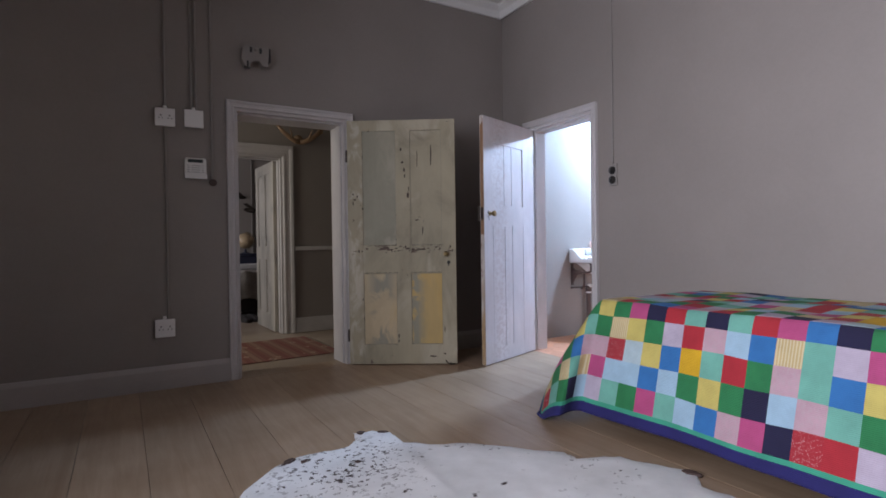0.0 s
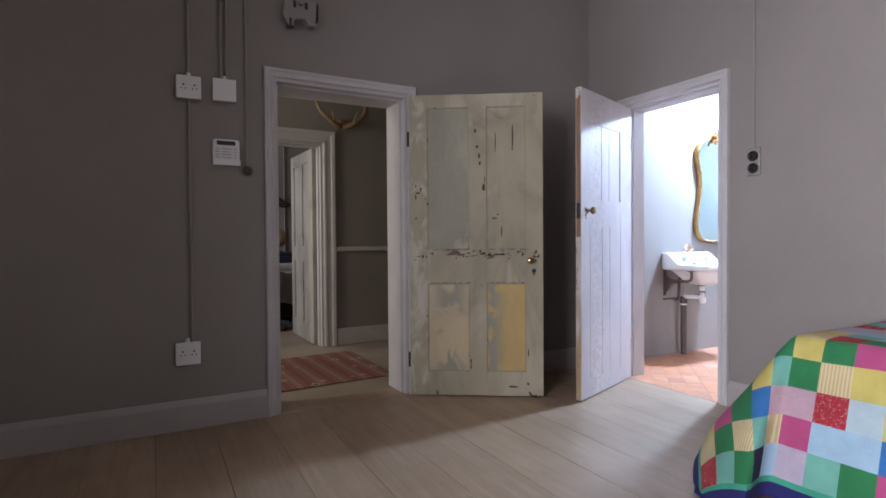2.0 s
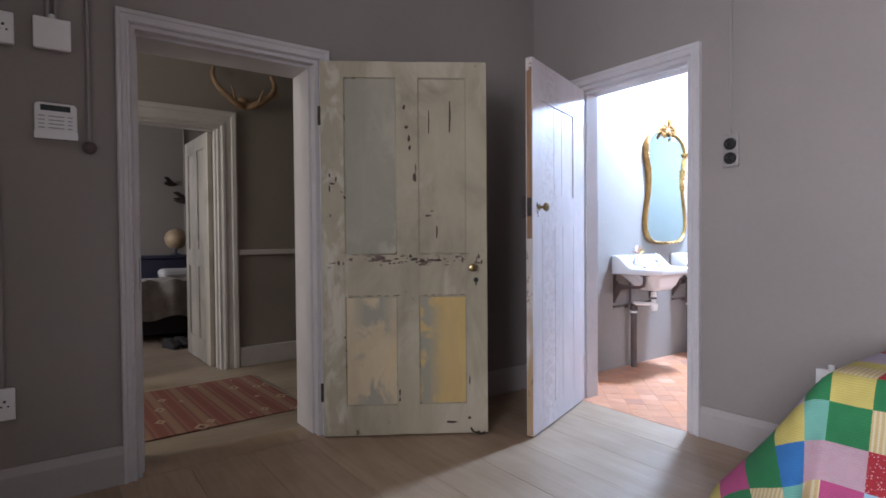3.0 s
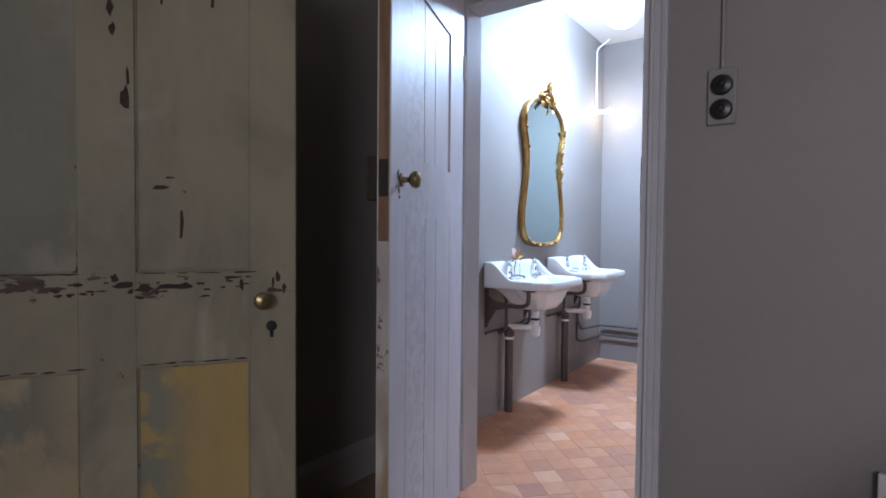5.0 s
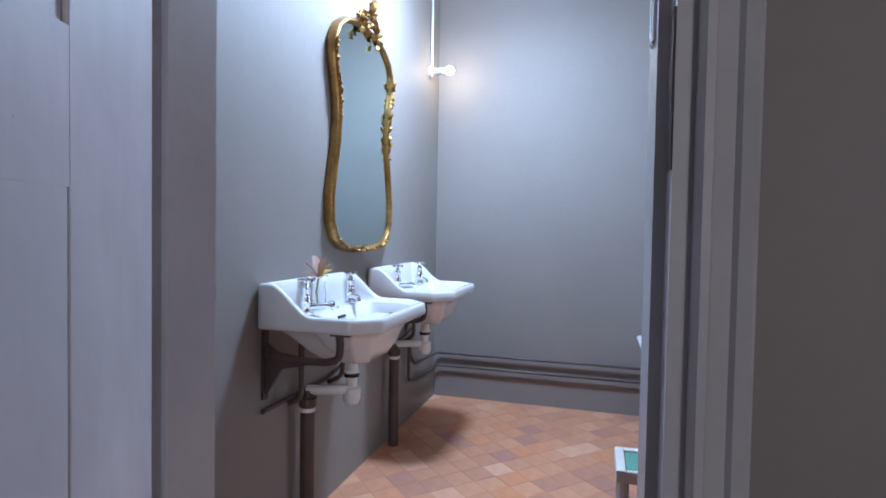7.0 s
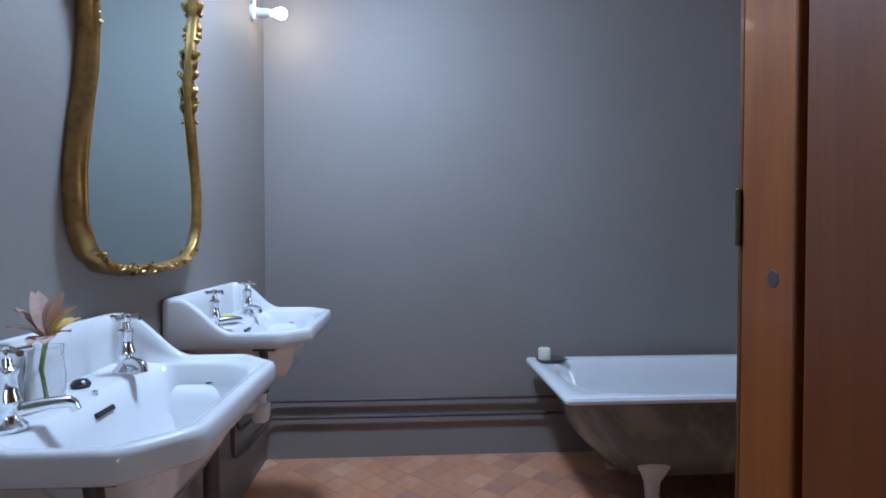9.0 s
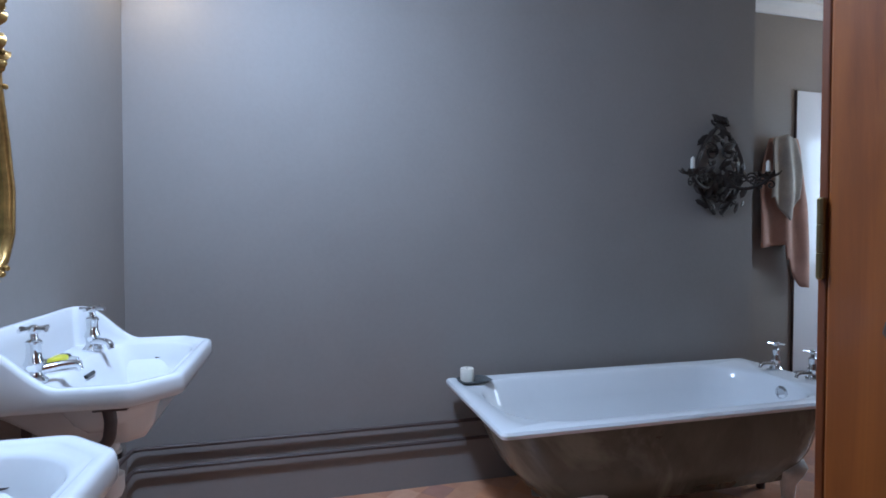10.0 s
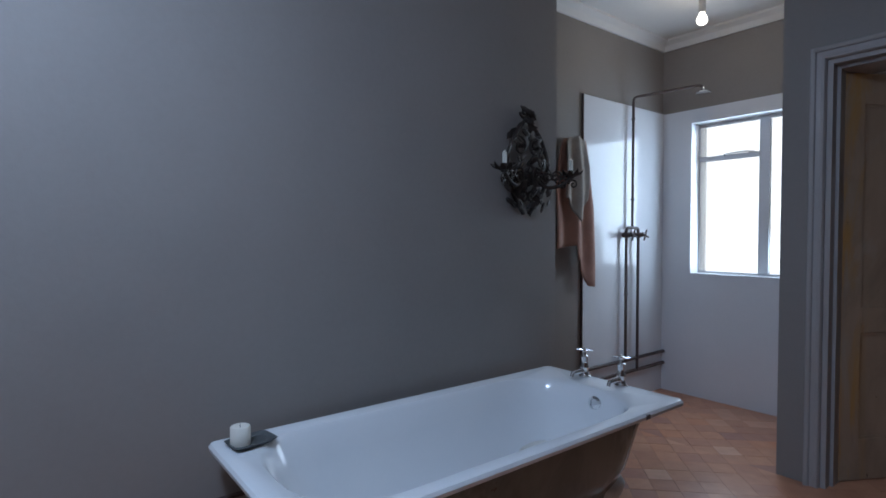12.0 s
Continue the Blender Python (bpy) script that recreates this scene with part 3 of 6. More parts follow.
f1 = door_frame("door_frame_1", "grey-white moulded door frame in the taupe wall", 0.63, 1.525, 2.06, 0.055, 0.285, pose(0, W, 0))
part("strike_plate", boxes((0.6525, 0.012, 0.86, 0.655, 0.04, 1.0)), "iron", f1, "dark iron strike plate")
f2 = door_frame("door_frame_2", "grey-white moulded frame of the bathroom doorway", -3.74, -2.95, 2.07, 0.058, 0.165, pose(X, 0, 0, 0, 0, -90))
part("strike_plate", boxes((-2.9745, 0.004, 1.18, -2.969, 0.05, 1.36)), "chrome", f2, "worn steel strike plate")
loop = [(-2.9875, 0.083 + 0.034 * c, 1.395 + 0.045 * d) for c, d in ((0, -1), (0.6, -1), (0.95, -0.6), (1, 0), (0.95, 0.6), (0.6, 1), (0, 1), (0, 0.4), (0, -0.4), (0, -1))]
part("latch_keep", tube(bmesh.new(), loop, 0.0035, 8), "chrome", f2, "painted steel latch keep", 40)
door_frame("door_frame_3", "bright grey-white frame of the hall doorway", 0.60, 1.475, 2.03, 0.125, 0.122, pose(0, 6.07, 0))
door_frame("door_frame_4", "grey moulded frame of the inner bathroom door", -5.02, -4.18, 1.94, 0.06, 0.262, pose(0, 0.4, 0, 0, 0, 180), "base")


# ---- doors ----
def panel_door(name, label, w, h, cols, rows, mats, m, edge="raw_edge", body="cream", crack=None):
    """Stiles and rails round sunk panels, with beads. cols and rows give the panel openings; mats names each panel's paint."""
    t = thing(name, label, "door")
    t.matrix_world = m
    th = 0.04
    zs = sorted({0.008, h, *[r for p in rows for r in p]})
    bm = bmesh.new()
    box(bm, 0, 0, zs[0], cols[0][0], th, h, bevel=0.002)
    box(bm, cols[-1][1], 0, zs[0], w, th, h, bevel=0.002)
    for a, b in zip(cols, cols[1:]):
        box(bm, a[1], 0.0006, zs[0] + 0.002, b[0], th - 0.0006, h - 0.002, bevel=0.002)
    levels = [(zs[0], rows[0][0])] + [(a[1], b[0]) for a, b in zip(rows, rows[1:])] + [(rows[-1][1], h)]
    for z0, z1 in levels:
        for a, b in cols:
            box(bm, a - 0.001, 0.0003, z0, b + 0.001, th - 0.0003, z1, bevel=0.002)
    part("door_leaf", bm, body, t)
    part("edge", boxes((w + 0.0002, 0.004, 0.01, w + 0.0022, th - 0.004, h - 0.003)), edge, t, "bare wood edge")
    for j, (z0, z1) in enumerate(rows):
        for i, (a, b) in enumerate(cols):
            pm = mats[j][i]
            bm = bmesh.new()
            box(bm, a, 0.0095, z0, b, th - 0.0095, z1)
            pn = part("panel", bm, pm, t)
            bd = bmesh.new()
            q = 0.012 if crack is None else 0.0045
            for y0, y1 in ((0.006, 0.0095), (th - 0.0095, th - 0.006)):
                box(bd, a, y0, z0, a + q, y1, z1)
                box(bd, b - q, y0, z0, b, y1, z1)
                box(bd, a + q, y0, z0, b - q, y1, z0 + q)
                box(bd, a + q, y0, z1 - q, b - q, y1, z1)
            part("bead", bd, crack or body, pn)
    return t


def knob(t, x, z, side, size=0.85, plate="brass"):
    """Round knob on a stem and rose, on the face that looks to side (-1 or 1)."""
    y = 0.0 if side < 0 else 0.04
    bm = bmesh.new()
    lathe(bm, [(r * size, y + side * h * size) for r, h in ((0.024, 0.0), (0.024, 0.004), (0.011, 0.006), (0.009, 0.026), (0.012, 0.030), (0.026, 0.040), (0.031, 0.052), (0.028, 0.064), (0.014, 0.070), (0.0, 0.071))], (x, 0, z), 20, "y")
    if side < 0:
        bmesh.ops.recalc_face_normals(bm, faces=bm.faces)
    return part("knob", bm, plate, t, "round brass knob", 40)


cd = panel_door("door_1", "open four-panel door in distressed cream-green paint with mustard lower panels", 0.90, 2.045,
                [(0.125, 0.405), (0.525, 0.785)], [(0.172, 0.767), (1.003, 1.957)], [("beige", "mustard"), ("greygreen", "cream")], pose(1.512, 4.102, 0, 0, 0, -32.6), crack="crack_line")
kb = knob(cd, 0.815, 0.925, -1, 0.72)
bm = bmesh.new()
lathe(bm, [(r, -h) for r, h in ((0.014, 0.0), (0.014, 0.003), (0.006, 0.004))], (0.838, 0, 0.855), 14, "y")
box(bm, 0.834, -0.003, 0.825, 0.842, 0.0, 0.855)
part("keyhole", bm, "black", cd, "dark keyhole")
for z in (0.25, 1.75):
    part("hinge", lathe(bmesh.new(), [(0.007, z - 0.05), (0.008, z - 0.048), (0.008, z + 0.048), (0.007, z + 0.05)], (-0.006, 0.0, 0), 10), "iron", cd)

rng = random.Random(21)
bm = bmesh.new()


def flake(bm, x, z, w, h):
    """An irregular patch of bare wood, a hair proud of the paint."""
    n = 9
    pts = []
    for i in range(n):
        a = 2 * math.pi * i / n
        k = rng.uniform(0.45, 1.0)
        pts.append((x + w * 0.5 * k * math.cos(a), z + h * 0.5 * k * math.sin(a)))
    loft(bm, [[(px, y, pz) for px, pz in pts] for y in (0.0012, -0.0006)])


for x, z, w, h in [(0.50, 0.972, 0.05, 0.018), (0.545, 0.962, 0.05, 0.025), (0.59, 0.965, 0.06, 0.014), (0.63, 0.966, 0.05, 0.02), (0.48, 0.99, 0.02, 0.02), (0.40, 0.975, 0.03, 0.01), (0.43, 0.958, 0.02, 0.008),
                   (0.36, 0.962, 0.02, 0.008), (0.30, 0.965, 0.015, 0.006), (0.09, 0.955, 0.012, 0.03), (0.115, 0.95, 0.01, 0.02), (0.74, 0.985, 0.05, 0.008), (0.765, 0.965, 0.012, 0.03), (0.855, 0.985, 0.012, 0.035), (0.87, 0.955, 0.012, 0.03),
                   (0.842, 0.97, 0.008, 0.03), (0.68, 0.94, 0.03, 0.008), (0.45, 1.80, 0.02, 0.035), (0.46, 1.69, 0.025, 0.02), (0.475, 1.63, 0.018, 0.045), (0.48, 1.58, 0.016, 0.03), (0.505, 1.42, 0.018, 0.07), (0.512, 1.47, 0.008, 0.06),
                   (0.045, 1.43, 0.012, 0.03), (0.08, 1.41, 0.012, 0.035), (0.06, 1.385, 0.03, 0.012), (0.045, 1.36, 0.01, 0.04), (0.11, 1.34, 0.012, 0.012), (0.125, 1.31, 0.014, 0.02), (0.415, 0.24, 0.012, 0.05), (0.415, 0.20, 0.012, 0.03),
                   (0.12, 0.55, 0.01, 0.02), (0.84, 2.025, 0.012, 0.01), (0.70, 0.07, 0.06, 0.02), (0.80, 0.09, 0.02, 0.02), (0.80, 0.30, 0.008, 0.06)]:
    flake(bm, x, z, w * 1.25, h * 1.15)
for x0, x1, z in ((0.14, 0.40, 0.999), (0.53, 0.78, 0.998), (0.13, 0.40, 0.774), (0.53, 0.77, 0.775)):
    x = x0
    while x < x1:
        w = rng.uniform(0.03, 0.09)
        flake(bm, x + w / 2, z + rng.uniform(-0.0015, 0.0015), w * 1.15, rng.uniform(0.003, 0.007))
        x += w * rng.uniform(0.8, 1.3)
for k in range(26):
    flake(bm, rng.uniform(0.28, 0.87), 0.962 + rng.gauss(0, 0.014), rng.uniform(0.008, 0.03), rng.uniform(0.004, 0.011))
tagged(part("paint_flakes", bm, "crack", cd, "bare dark wood where the paint has flaked"), kind="stuff")
bm = bmesh.new()
for x, z, w, h in [(0.585, 1.72, 0.004, 0.13), (0.70, 1.75, 0.006, 0.17), (0.625, 1.12, 0.005, 0.07), (0.58, 1.21, 0.02, 0.01), (0.60, 1.235, 0.012, 0.005)]:
    pts = [(x - w, z - h * 0.5), (x + w * 0.2, z - h * 0.5), (x + w, z + h * 0.1), (x + w * 0.4, z + h * 0.5), (x - w * 0.6, z + h * 0.5)]
    loft(bm, [[(px, y, pz) for px, pz in pts] for y in (0.0100, 0.0088)])
tagged(part("panel_cracks", bm, "crack", cd, "thin dark cracks in the panel"), kind="stuff")

wd = thing("door_2", "open white-painted plank door with worn lilac paint and a brass knob", "door")
wd.matrix_world = pose(3.166, 3.728, 0, 0, 0, 200.1)
bm = bmesh.new()
lw, lh = 0.81, 2.05
for r in ((0, 0, 0.008, 0.198, 0.04, lh), (0.684, 0, 0.008, lw, 0.04, lh)):
    box(bm, *r, bevel=0.002)
for z0, z1 in ((0.008, 0.13), (1.15, 1.33), (1.84, lh)):
    box(bm, 0.197, 0.0003, z0, 0.685, 0.0397, z1)
part("door_leaf", bm, "white_door", wd)
for z0, z1, inset in ((0.13, 1.15, 0.0005), (1.33, 1.84, 0.006)):
    for a, b in ((0.198, 0.38), (0.38, 0.50), (0.50, 0.684)):
        part("plank", boxes((a + 0.0022, inset, z0 - 0.001, b - 0.0022, 0.04 - inset, z1 + 0.001), bevel=0.0015), "white_door", wd)
part("backing", boxes((0.198, 0.013, 0.13, 0.684, 0.027, 1.15), (0.198, 0.015, 1.33, 0.684, 0.025, 1.84)), "white_door", wd)
part("edge", boxes((lw + 0.0002, 0.003, 0.01, lw + 0.002, 0.037, lh - 0.003)), "door_edge", wd, "scuffed edge with bare brown patches")
part("bare_patch", boxes((lw + 0.0021, 0.006, 1.08, lw + 0.0032, 0.036, 1.98), bevel=0.0004), "raw_edge", wd, "bare brown wood along the edge")
knob(wd, 0.728, 1.252, 1, 0.8)
bm = bmesh.new()
for x, z, w, h in ((0.755, 1.262, 0.022, 0.040), (0.748, 1.222, 0.020, 0.024), (0.744, 1.203, 0.018, 0.012)):
    pts = [(x + w * 0.5 * (0.88 + 0.12 * math.sin(2 * a + x * 90)) * math.cos(a), z + h * 0.5 * (0.8 + 0.2 * math.cos(3 * a)) * math.sin(a)) for a in [k * 0.5236 for k in range(12)]]
    loft(bm, [[(px, y, pz) for px, pz in pts] for y in (0.0392, 0.0406)])
part("lock_scar", bm, "iron", wd, "dark scar of an old lock plate")
bm = boxes((lw + 0.0005, 0.006, 1.20, lw + 0.004, 0.034, 1.30), bevel=0.001)
box(bm, lw + 0.002, 0.010, 1.25, lw + 0.010, 0.030, 1.275)
part("lock", bm, "iron", wd, "dark iron lock in the edge")
bm = boxes((0.69, -0.030, 1.19, lw - 0.001, -0.0005, 1.31), bevel=0.003)
part("rim_lock", bm, "iron", wd, "rusty rim lock case")
for z in (0.25, 1.78):
    part("hinge", lathe(bmesh.new(), [(0.007, z - 0.05), (0.008, z - 0.048), (0.008, z + 0.048), (0.007, z + 0.05)], (-0.004, 0.04, 0), 10), "trim", wd)

panel_door("door_3", "open pale-painted panel door of the far bedroom", 0.80, 2.0, [(0.12, 0.36), (0.46, 0.69)], [(0.2, 0.85), (1.0, 1.88)],
           [("far_door", "far_door"), ("far_door", "far_door")], pose(1.44, 6.205, 0, 0, 0, 92), "white_door", "far_door")
d4 = panel_door("door_4", "ajar worn brown wooden panel door in a grey frame", 0.80, 1.90, [(0.13, 0.67)], [(0.2, 0.70), (0.82, 1.76)],
           [("old_door",), ("old_door",)], pose(4.995, 0.30, 0, 0, 0, 241), "pine_post", "old_door")

for z in (0.36, 1.55):
    part("hinge", lathe(bmesh.new(), [(0.006, z - 0.05), (0.008, z - 0.048), (0.008, z + 0.048), (0.006, z + 0.05)], (-0.004, 0.045, 0), 10), "trim", d4, "painted butt hinge")


# ---- window in the shower ----
wn = thing("window_1", "bright steel window with a top vent over white light", "window", kind="structure")
yw = YS - 0.13
part("window_reveal", boxes((5.46, YS - 0.20, 0.865, 6.105, YS + 0.014, 0.882), (6.103, YS - 0.20, 0.882, 6.112, YS + 0.012, 1.948), (5.46, YS - 0.2, 1.948, 6.11, YS + 0.012, 1.956)), "panel", wn)
part("window_frame", boxes((5.46, yw, 0.882, 5.495, yw + 0.03, 1.948), (6.096, yw, 0.882, 6.103, yw + 0.03, 1.948), (5.495, yw, 0.882, 6.096, yw + 0.03, 0.897), (5.495, yw, 1.925, 6.096, yw + 0.03, 1.948)), "steel_frame", wn)
part("mullion", boxes((5.632, yw, 0.897, 5.70, yw + 0.034, 1.925), bevel=0.004), "steel_frame", wn)
part("transom", boxes((5.70, yw, 1.68, 6.096, yw + 0.038, 1.715), bevel=0.004), "steel_frame", wn)
bm = tube(bmesh.new(), bend([(5.92, yw + 0.03, 1.70), (5.92, yw + 0.06, 1.715), (5.80, yw + 0.06, 1.722), (5.72, yw + 0.05, 1.715)], 0.02), 0.006, 8)
part("stay", bm, "steel_frame", wn)
for r in ((5.495, 0.897, 5.632, 1.925), (5.70, 0.897, 6.096, 1.68), (5.70, 1.715, 6.096, 1.925)):
    g = part("pane", boxes((r[0], yw + 0.010, r[1], r[2], yw + 0.014, r[3])), "frosted", wn)
    g.visible_shadow = False
structure("backdrop", boxes((4.9, -1.55, 0.2, 6.7, -1.5, 2.7)), "daylight", "white overcast daylight outside the window")


# ---- bedroom things ----
def conduit(name, label, runs, r=0.0085, material="pipe_taupe"):
    t = thing(name, label, "conduit")
    for pts in runs:
        part("pipe", tube(bmesh.new(), bend(pts, 0.03), r, 10), material, t, "", 40)
    return t


conduit("electric_conduit", "taupe painted conduit running up the wall through a socket", [[(0.163, W - 0.012, 0.49), (0.163, W - 0.012, 1.87)], [(0.163, W - 0.012, 1.995), (0.163, W - 0.012, 3.34)]])
conduit("electric_conduit", "pair of taupe painted conduits above a blank box", [[(0.335, W - 0.012, 2.0), (0.335, W - 0.012, 3.34)], [(0.365, W - 0.012, 2.0), (0.365, W - 0.012, 3.34)]])
conduit("electric_conduit", "taupe painted conduit ending at a black knob", [[(0.472, W - 0.012, 1.49), (0.472, W - 0.012, 3.34)]])
conduit("electric_conduit", "thin pale conduit down to the round switches", [[(X - 0.008, 2.735, 1.60), (X - 0.008, 2.735, 3.34)]], 0.006)


def socket(label, at, turn, holes=True, w=0.128, d=0.038):
    t = thing("wall_socket" if holes else "junction_box", label, "socket" if holes else "junction box", at, turn)
    bm = bmesh.new()
    box(bm, -w / 2 + 0.004, -d * 0.75, 0.004, w / 2 - 0.004, 0, w - 0.004, bevel=0.004)
    part("back_box", bm, "plastic", t)
    part("face_plate", boxes((-w / 2, -d, 0, w / 2, -d * 0.74, w), bevel=0.004), "plastic", t)
    if holes:
        for cx in (-0.027, 0.030):
            for dx, dz, r in ((0, 0.012, 0.0055), (-0.011, -0.008, 0.004), (0.011, -0.008, 0.004)):
                part("pin_hole", lathe(bmesh.new(), [(r, -d - 0.0006), (r, -d + 0.001)], (cx + dx, 0, w * 0.5 + dz), 12, "y"), "black", t)
    lathe_bm = lathe(bmesh.new(), [(0.013, w), (0.013, w + 0.018), (0.011, w + 0.02)], (0, -0.014, 0), 12)
    part("gland", lathe_bm, "plastic", t)
    return t


socket("white double wall socket high on the taupe wall", (0.163, W, 1.87), 0)
socket("white blank junction box under a pair of conduits", (0.35, W, 1.877), 0, False)
socket("white double wall socket above the skirting board", (0.140, W, 0.372), 0)
socket("white double wall socket beside the bed", (X, 2.285, 0.372), -90, w=0.11)

al = thing("alarm_keypad", "white alarm keypad with a dark display and drop-down flap", "keypad", (0.357, W, 1.507))
kp = bmesh.new()
loft(kp, [[(x, y, z + 0.03) for x, z in round_poly([(-0.073, 0, 0.02), (0.073, 0, 0.02), (0.073, 0.122, 0.02), (-0.073, 0.122, 0.02)], 5)] for y in (0, -0.022)])
loft(kp, [[(x * f, y, 0.03 + 0.061 + (z - 0.061) * f) for x, z in round_poly([(-0.073, 0, 0.02), (0.073, 0, 0.02), (0.073, 0.122, 0.02), (-0.073, 0.122, 0.02)], 5)] for y, f in ((-0.022, 1.0), (-0.027, 0.96))], cap0=False)
part("body", kp, "plastic", al)
part("display", boxes((-0.052, -0.0285, 0.118, 0.050, -0.026, 0.142)), "dial", al, "dark display")
fp = boxes((-0.074, -0.05, 0.0, 0.074, -0.045, 0.034), bevel=0.002)
part("flap", fp, "plastic", al)
for r in range(4):
    for c, (x0, x1) in enumerate(((-0.060, -0.038), (-0.026, 0.028), (0.040, 0.056))):
        part("key", boxes((x0, -0.0285, 0.046 + r * 0.016, x1, -0.026, 0.050 + r * 0.016)), "grey", al)
# Round black cap at the conduit's lower end; its purpose is unknown.
kn = thing("round_cable_cap", "round black cap at the end of a conduit", "bell push", (0.472, W, 1.485))
part("push", lathe(bmesh.new(), [(0.02, 0), (0.026, -0.008), (0.027, -0.02), (0.018, -0.03), (0, -0.033)], n=18, axis="y"), "pipe", kn, "", 40)

sw = thing("light_switch", "pale wall plate with two round black switches", "switch", (X, 2.735, 1.43), -90)
part("plate", boxes((-0.04, -0.014, 0.01, 0.04, 0, 0.18), bevel=0.005), "pipe_taupe", sw)
for z in (0.055, 0.128):
    part("switch", lathe(bmesh.new(), [(0.031, -0.014), (0.031, -0.022), (0.027, -0.028), (0.012, -0.031), (0.006, -0.04), (0, -0.041)], (0.0, 0, z), 20, "y"), "black", sw, "round black switch", 40)

wm = thing("wall_bracket", "taupe-painted cast bracket with dark slots above the door", "bracket", (0.785, W, 2.365))
bm = bmesh.new()
loft(bm, [[(x, y, z) for x, z in round_poly([(-0.105, 0.06, 0.02), (-0.07, 0.0, 0.01), (-0.045, 0.0, 0.01), (-0.035, 0.05, 0.02), (0.03, 0.06, 0.02), (0.05, 0.02, 0.01), (0.09, 0.02, 0.01), (0.10, 0.17, 0.02), (-0.09, 0.17, 0.03)], 4)] for y in (0, -0.07)])
part("body", bm, "pipe_taupe", wm, "", 40)
for x in (-0.035, 0.035):
    part("slot", boxes((x - 0.009, -0.072, 0.115, x + 0.009, -0.069, 0.155)), "black", wm)
part("boss", lathe(bmesh.new(), [(0.012, -0.07), (0.012, -0.085), (0.008, -0.09)], (0, 0, 0.14), 12, "y"), "pipe_taupe", wm, "", 40)
part("cap", boxes((0.100, -0.068, 0.06, 0.112, -0.01, 0.165), bevel=0.004), "black", wm)
part("foot", lathe(bmesh.new(), [(0.022, 0.0), (0.022, 0.05)], (-0.06, -0.05, -0.002), 12), "black", wm)

ds = thing("door_stop", "small black iron ring door stop beside the cream door", "door stop", (2.235, 3.66, 0.0))
part("base", lathe(bmesh.new(), [(0.020, 0.0), (0.022, 0.004), (0.018, 0.018), (0.010, 0.024), (0.004, 0.026)], n=24), "iron", ds, "", 40)
rg = [(0.046 * math.cos(a), -0.005 + 0.030 * math.sin(a), 0.026 + 0.018 * math.sin(a)) for a in [2 * math.pi * i / 20 for i in range(21)]]
part("ring", tube(bmesh.new(), rg, 0.005, 8), "iron", ds, "", 40)

# bed and quilt
bd = thing("bed", "single bed against the wall hidden under a patchwork blanket", "bed", (2.70, 1.05, 0))
part("mattress", boxes((-0.44, -0.95, 0.36, 0.44, 0.97, 0.64), bevel=0.05), "linen", bd)
part("base_frame", boxes((-0.44, -0.96, 0.20, 0.44, 0.98, 0.36), bevel=0.01), "dark_cloth", bd)
for x in (-0.38, 0.38):
    for y in (-0.85, 0.88):
        part("leg", lathe(bmesh.new(), [(0.022, 0), (0.026, 0.02), (0.032, 0.20)], (x, y, 0), 14), "navy", bd)
PATCH = {"red": (0.50, 0.03, 0.045), "green": (0.03, 0.24, 0.085), "ink": (0.018, 0.016, 0.06), "yellow": (0.72, 0.60, 0.17), "sky": (0.42, 0.62, 0.78),
         "blue": (0.04, 0.20, 0.52), "pink": (0.56, 0.09, 0.25), "mint": (0.20, 0.52, 0.42), "rose": (0.62, 0.40, 0.47), "ice": (0.52, 0.66, 0.72),
         "gold": (0.78, 0.46, 0.02), "lilac": (0.58, 0.50, 0.62), "sage": (0.42, 0.60, 0.50), "sand": (0.66, 0.50, 0.24), "edge_green": (0.06, 0.42, 0.27), "edge_navy": (0.022, 0.02, 0.15)}
STYLE = {"rose": "fleck", "sand": "rib", "sage": "fleck", "crimson": "dots"}
PATCH = {**dict(list(PATCH.items())[:14]), "crimson": (0.46, 0.03, 0.045), **dict(list(PATCH.items())[14:])}
for k, c in PATCH.items():
    M["wool_" + k] = wool("knitted_wool_" + k, tuple(q * 0.68 for q in c), STYLE.get(k, ""))
keys = list(PATCH)
TOPU, TOPV, SQ, DROP = 0.92, 1.95, 0.106, 0.60


def cloth(u, v):
    """The blanket's surface: flat on the bed, hanging and flaring over its front and its end."""
    d, e = max(0.0, u - TOPU), max(0.0, v - TOPV)
    dd, ee = math.sqrt(d * d + 0.0036) - 0.06, math.sqrt(e * e + 0.0036) - 0.06
    both = d * e / (d + e + 0.03)
    fall = (dd ** 3 + ee ** 3) ** (1 / 3)
    x = 3.13 - min(u, TOPU) - 0.27 * d - 0.50 * both + 0.022 * math.sin(v * 5.2 + 0.6) * d / DROP
    y = 0.02 + min(v, TOPV) + 0.32 * e + 0.30 * both + 0.03 * math.sin(u * 7.0) * e / DROP
    z = 0.675 - fall * 1.08 + 0.010 * noise.noise(Vector((u * 4, v * 4, 1.0))) + 0.012 * math.sin(v * 3.1) * d
    if d > 0 and e > 0:
        q = math.atan2(e, d) / (math.pi / 2)
        pleat = 0.11 * math.sin(q * 2 * math.pi) * min(1.0, min(d, e) * 4) * min(1.0, math.hypot(d, e) * 2)
        x, y = x - pleat * 0.7, y - pleat
    return (x, y, max(z, 0.012 + 0.01 * math.sin(v * 9) ** 2))


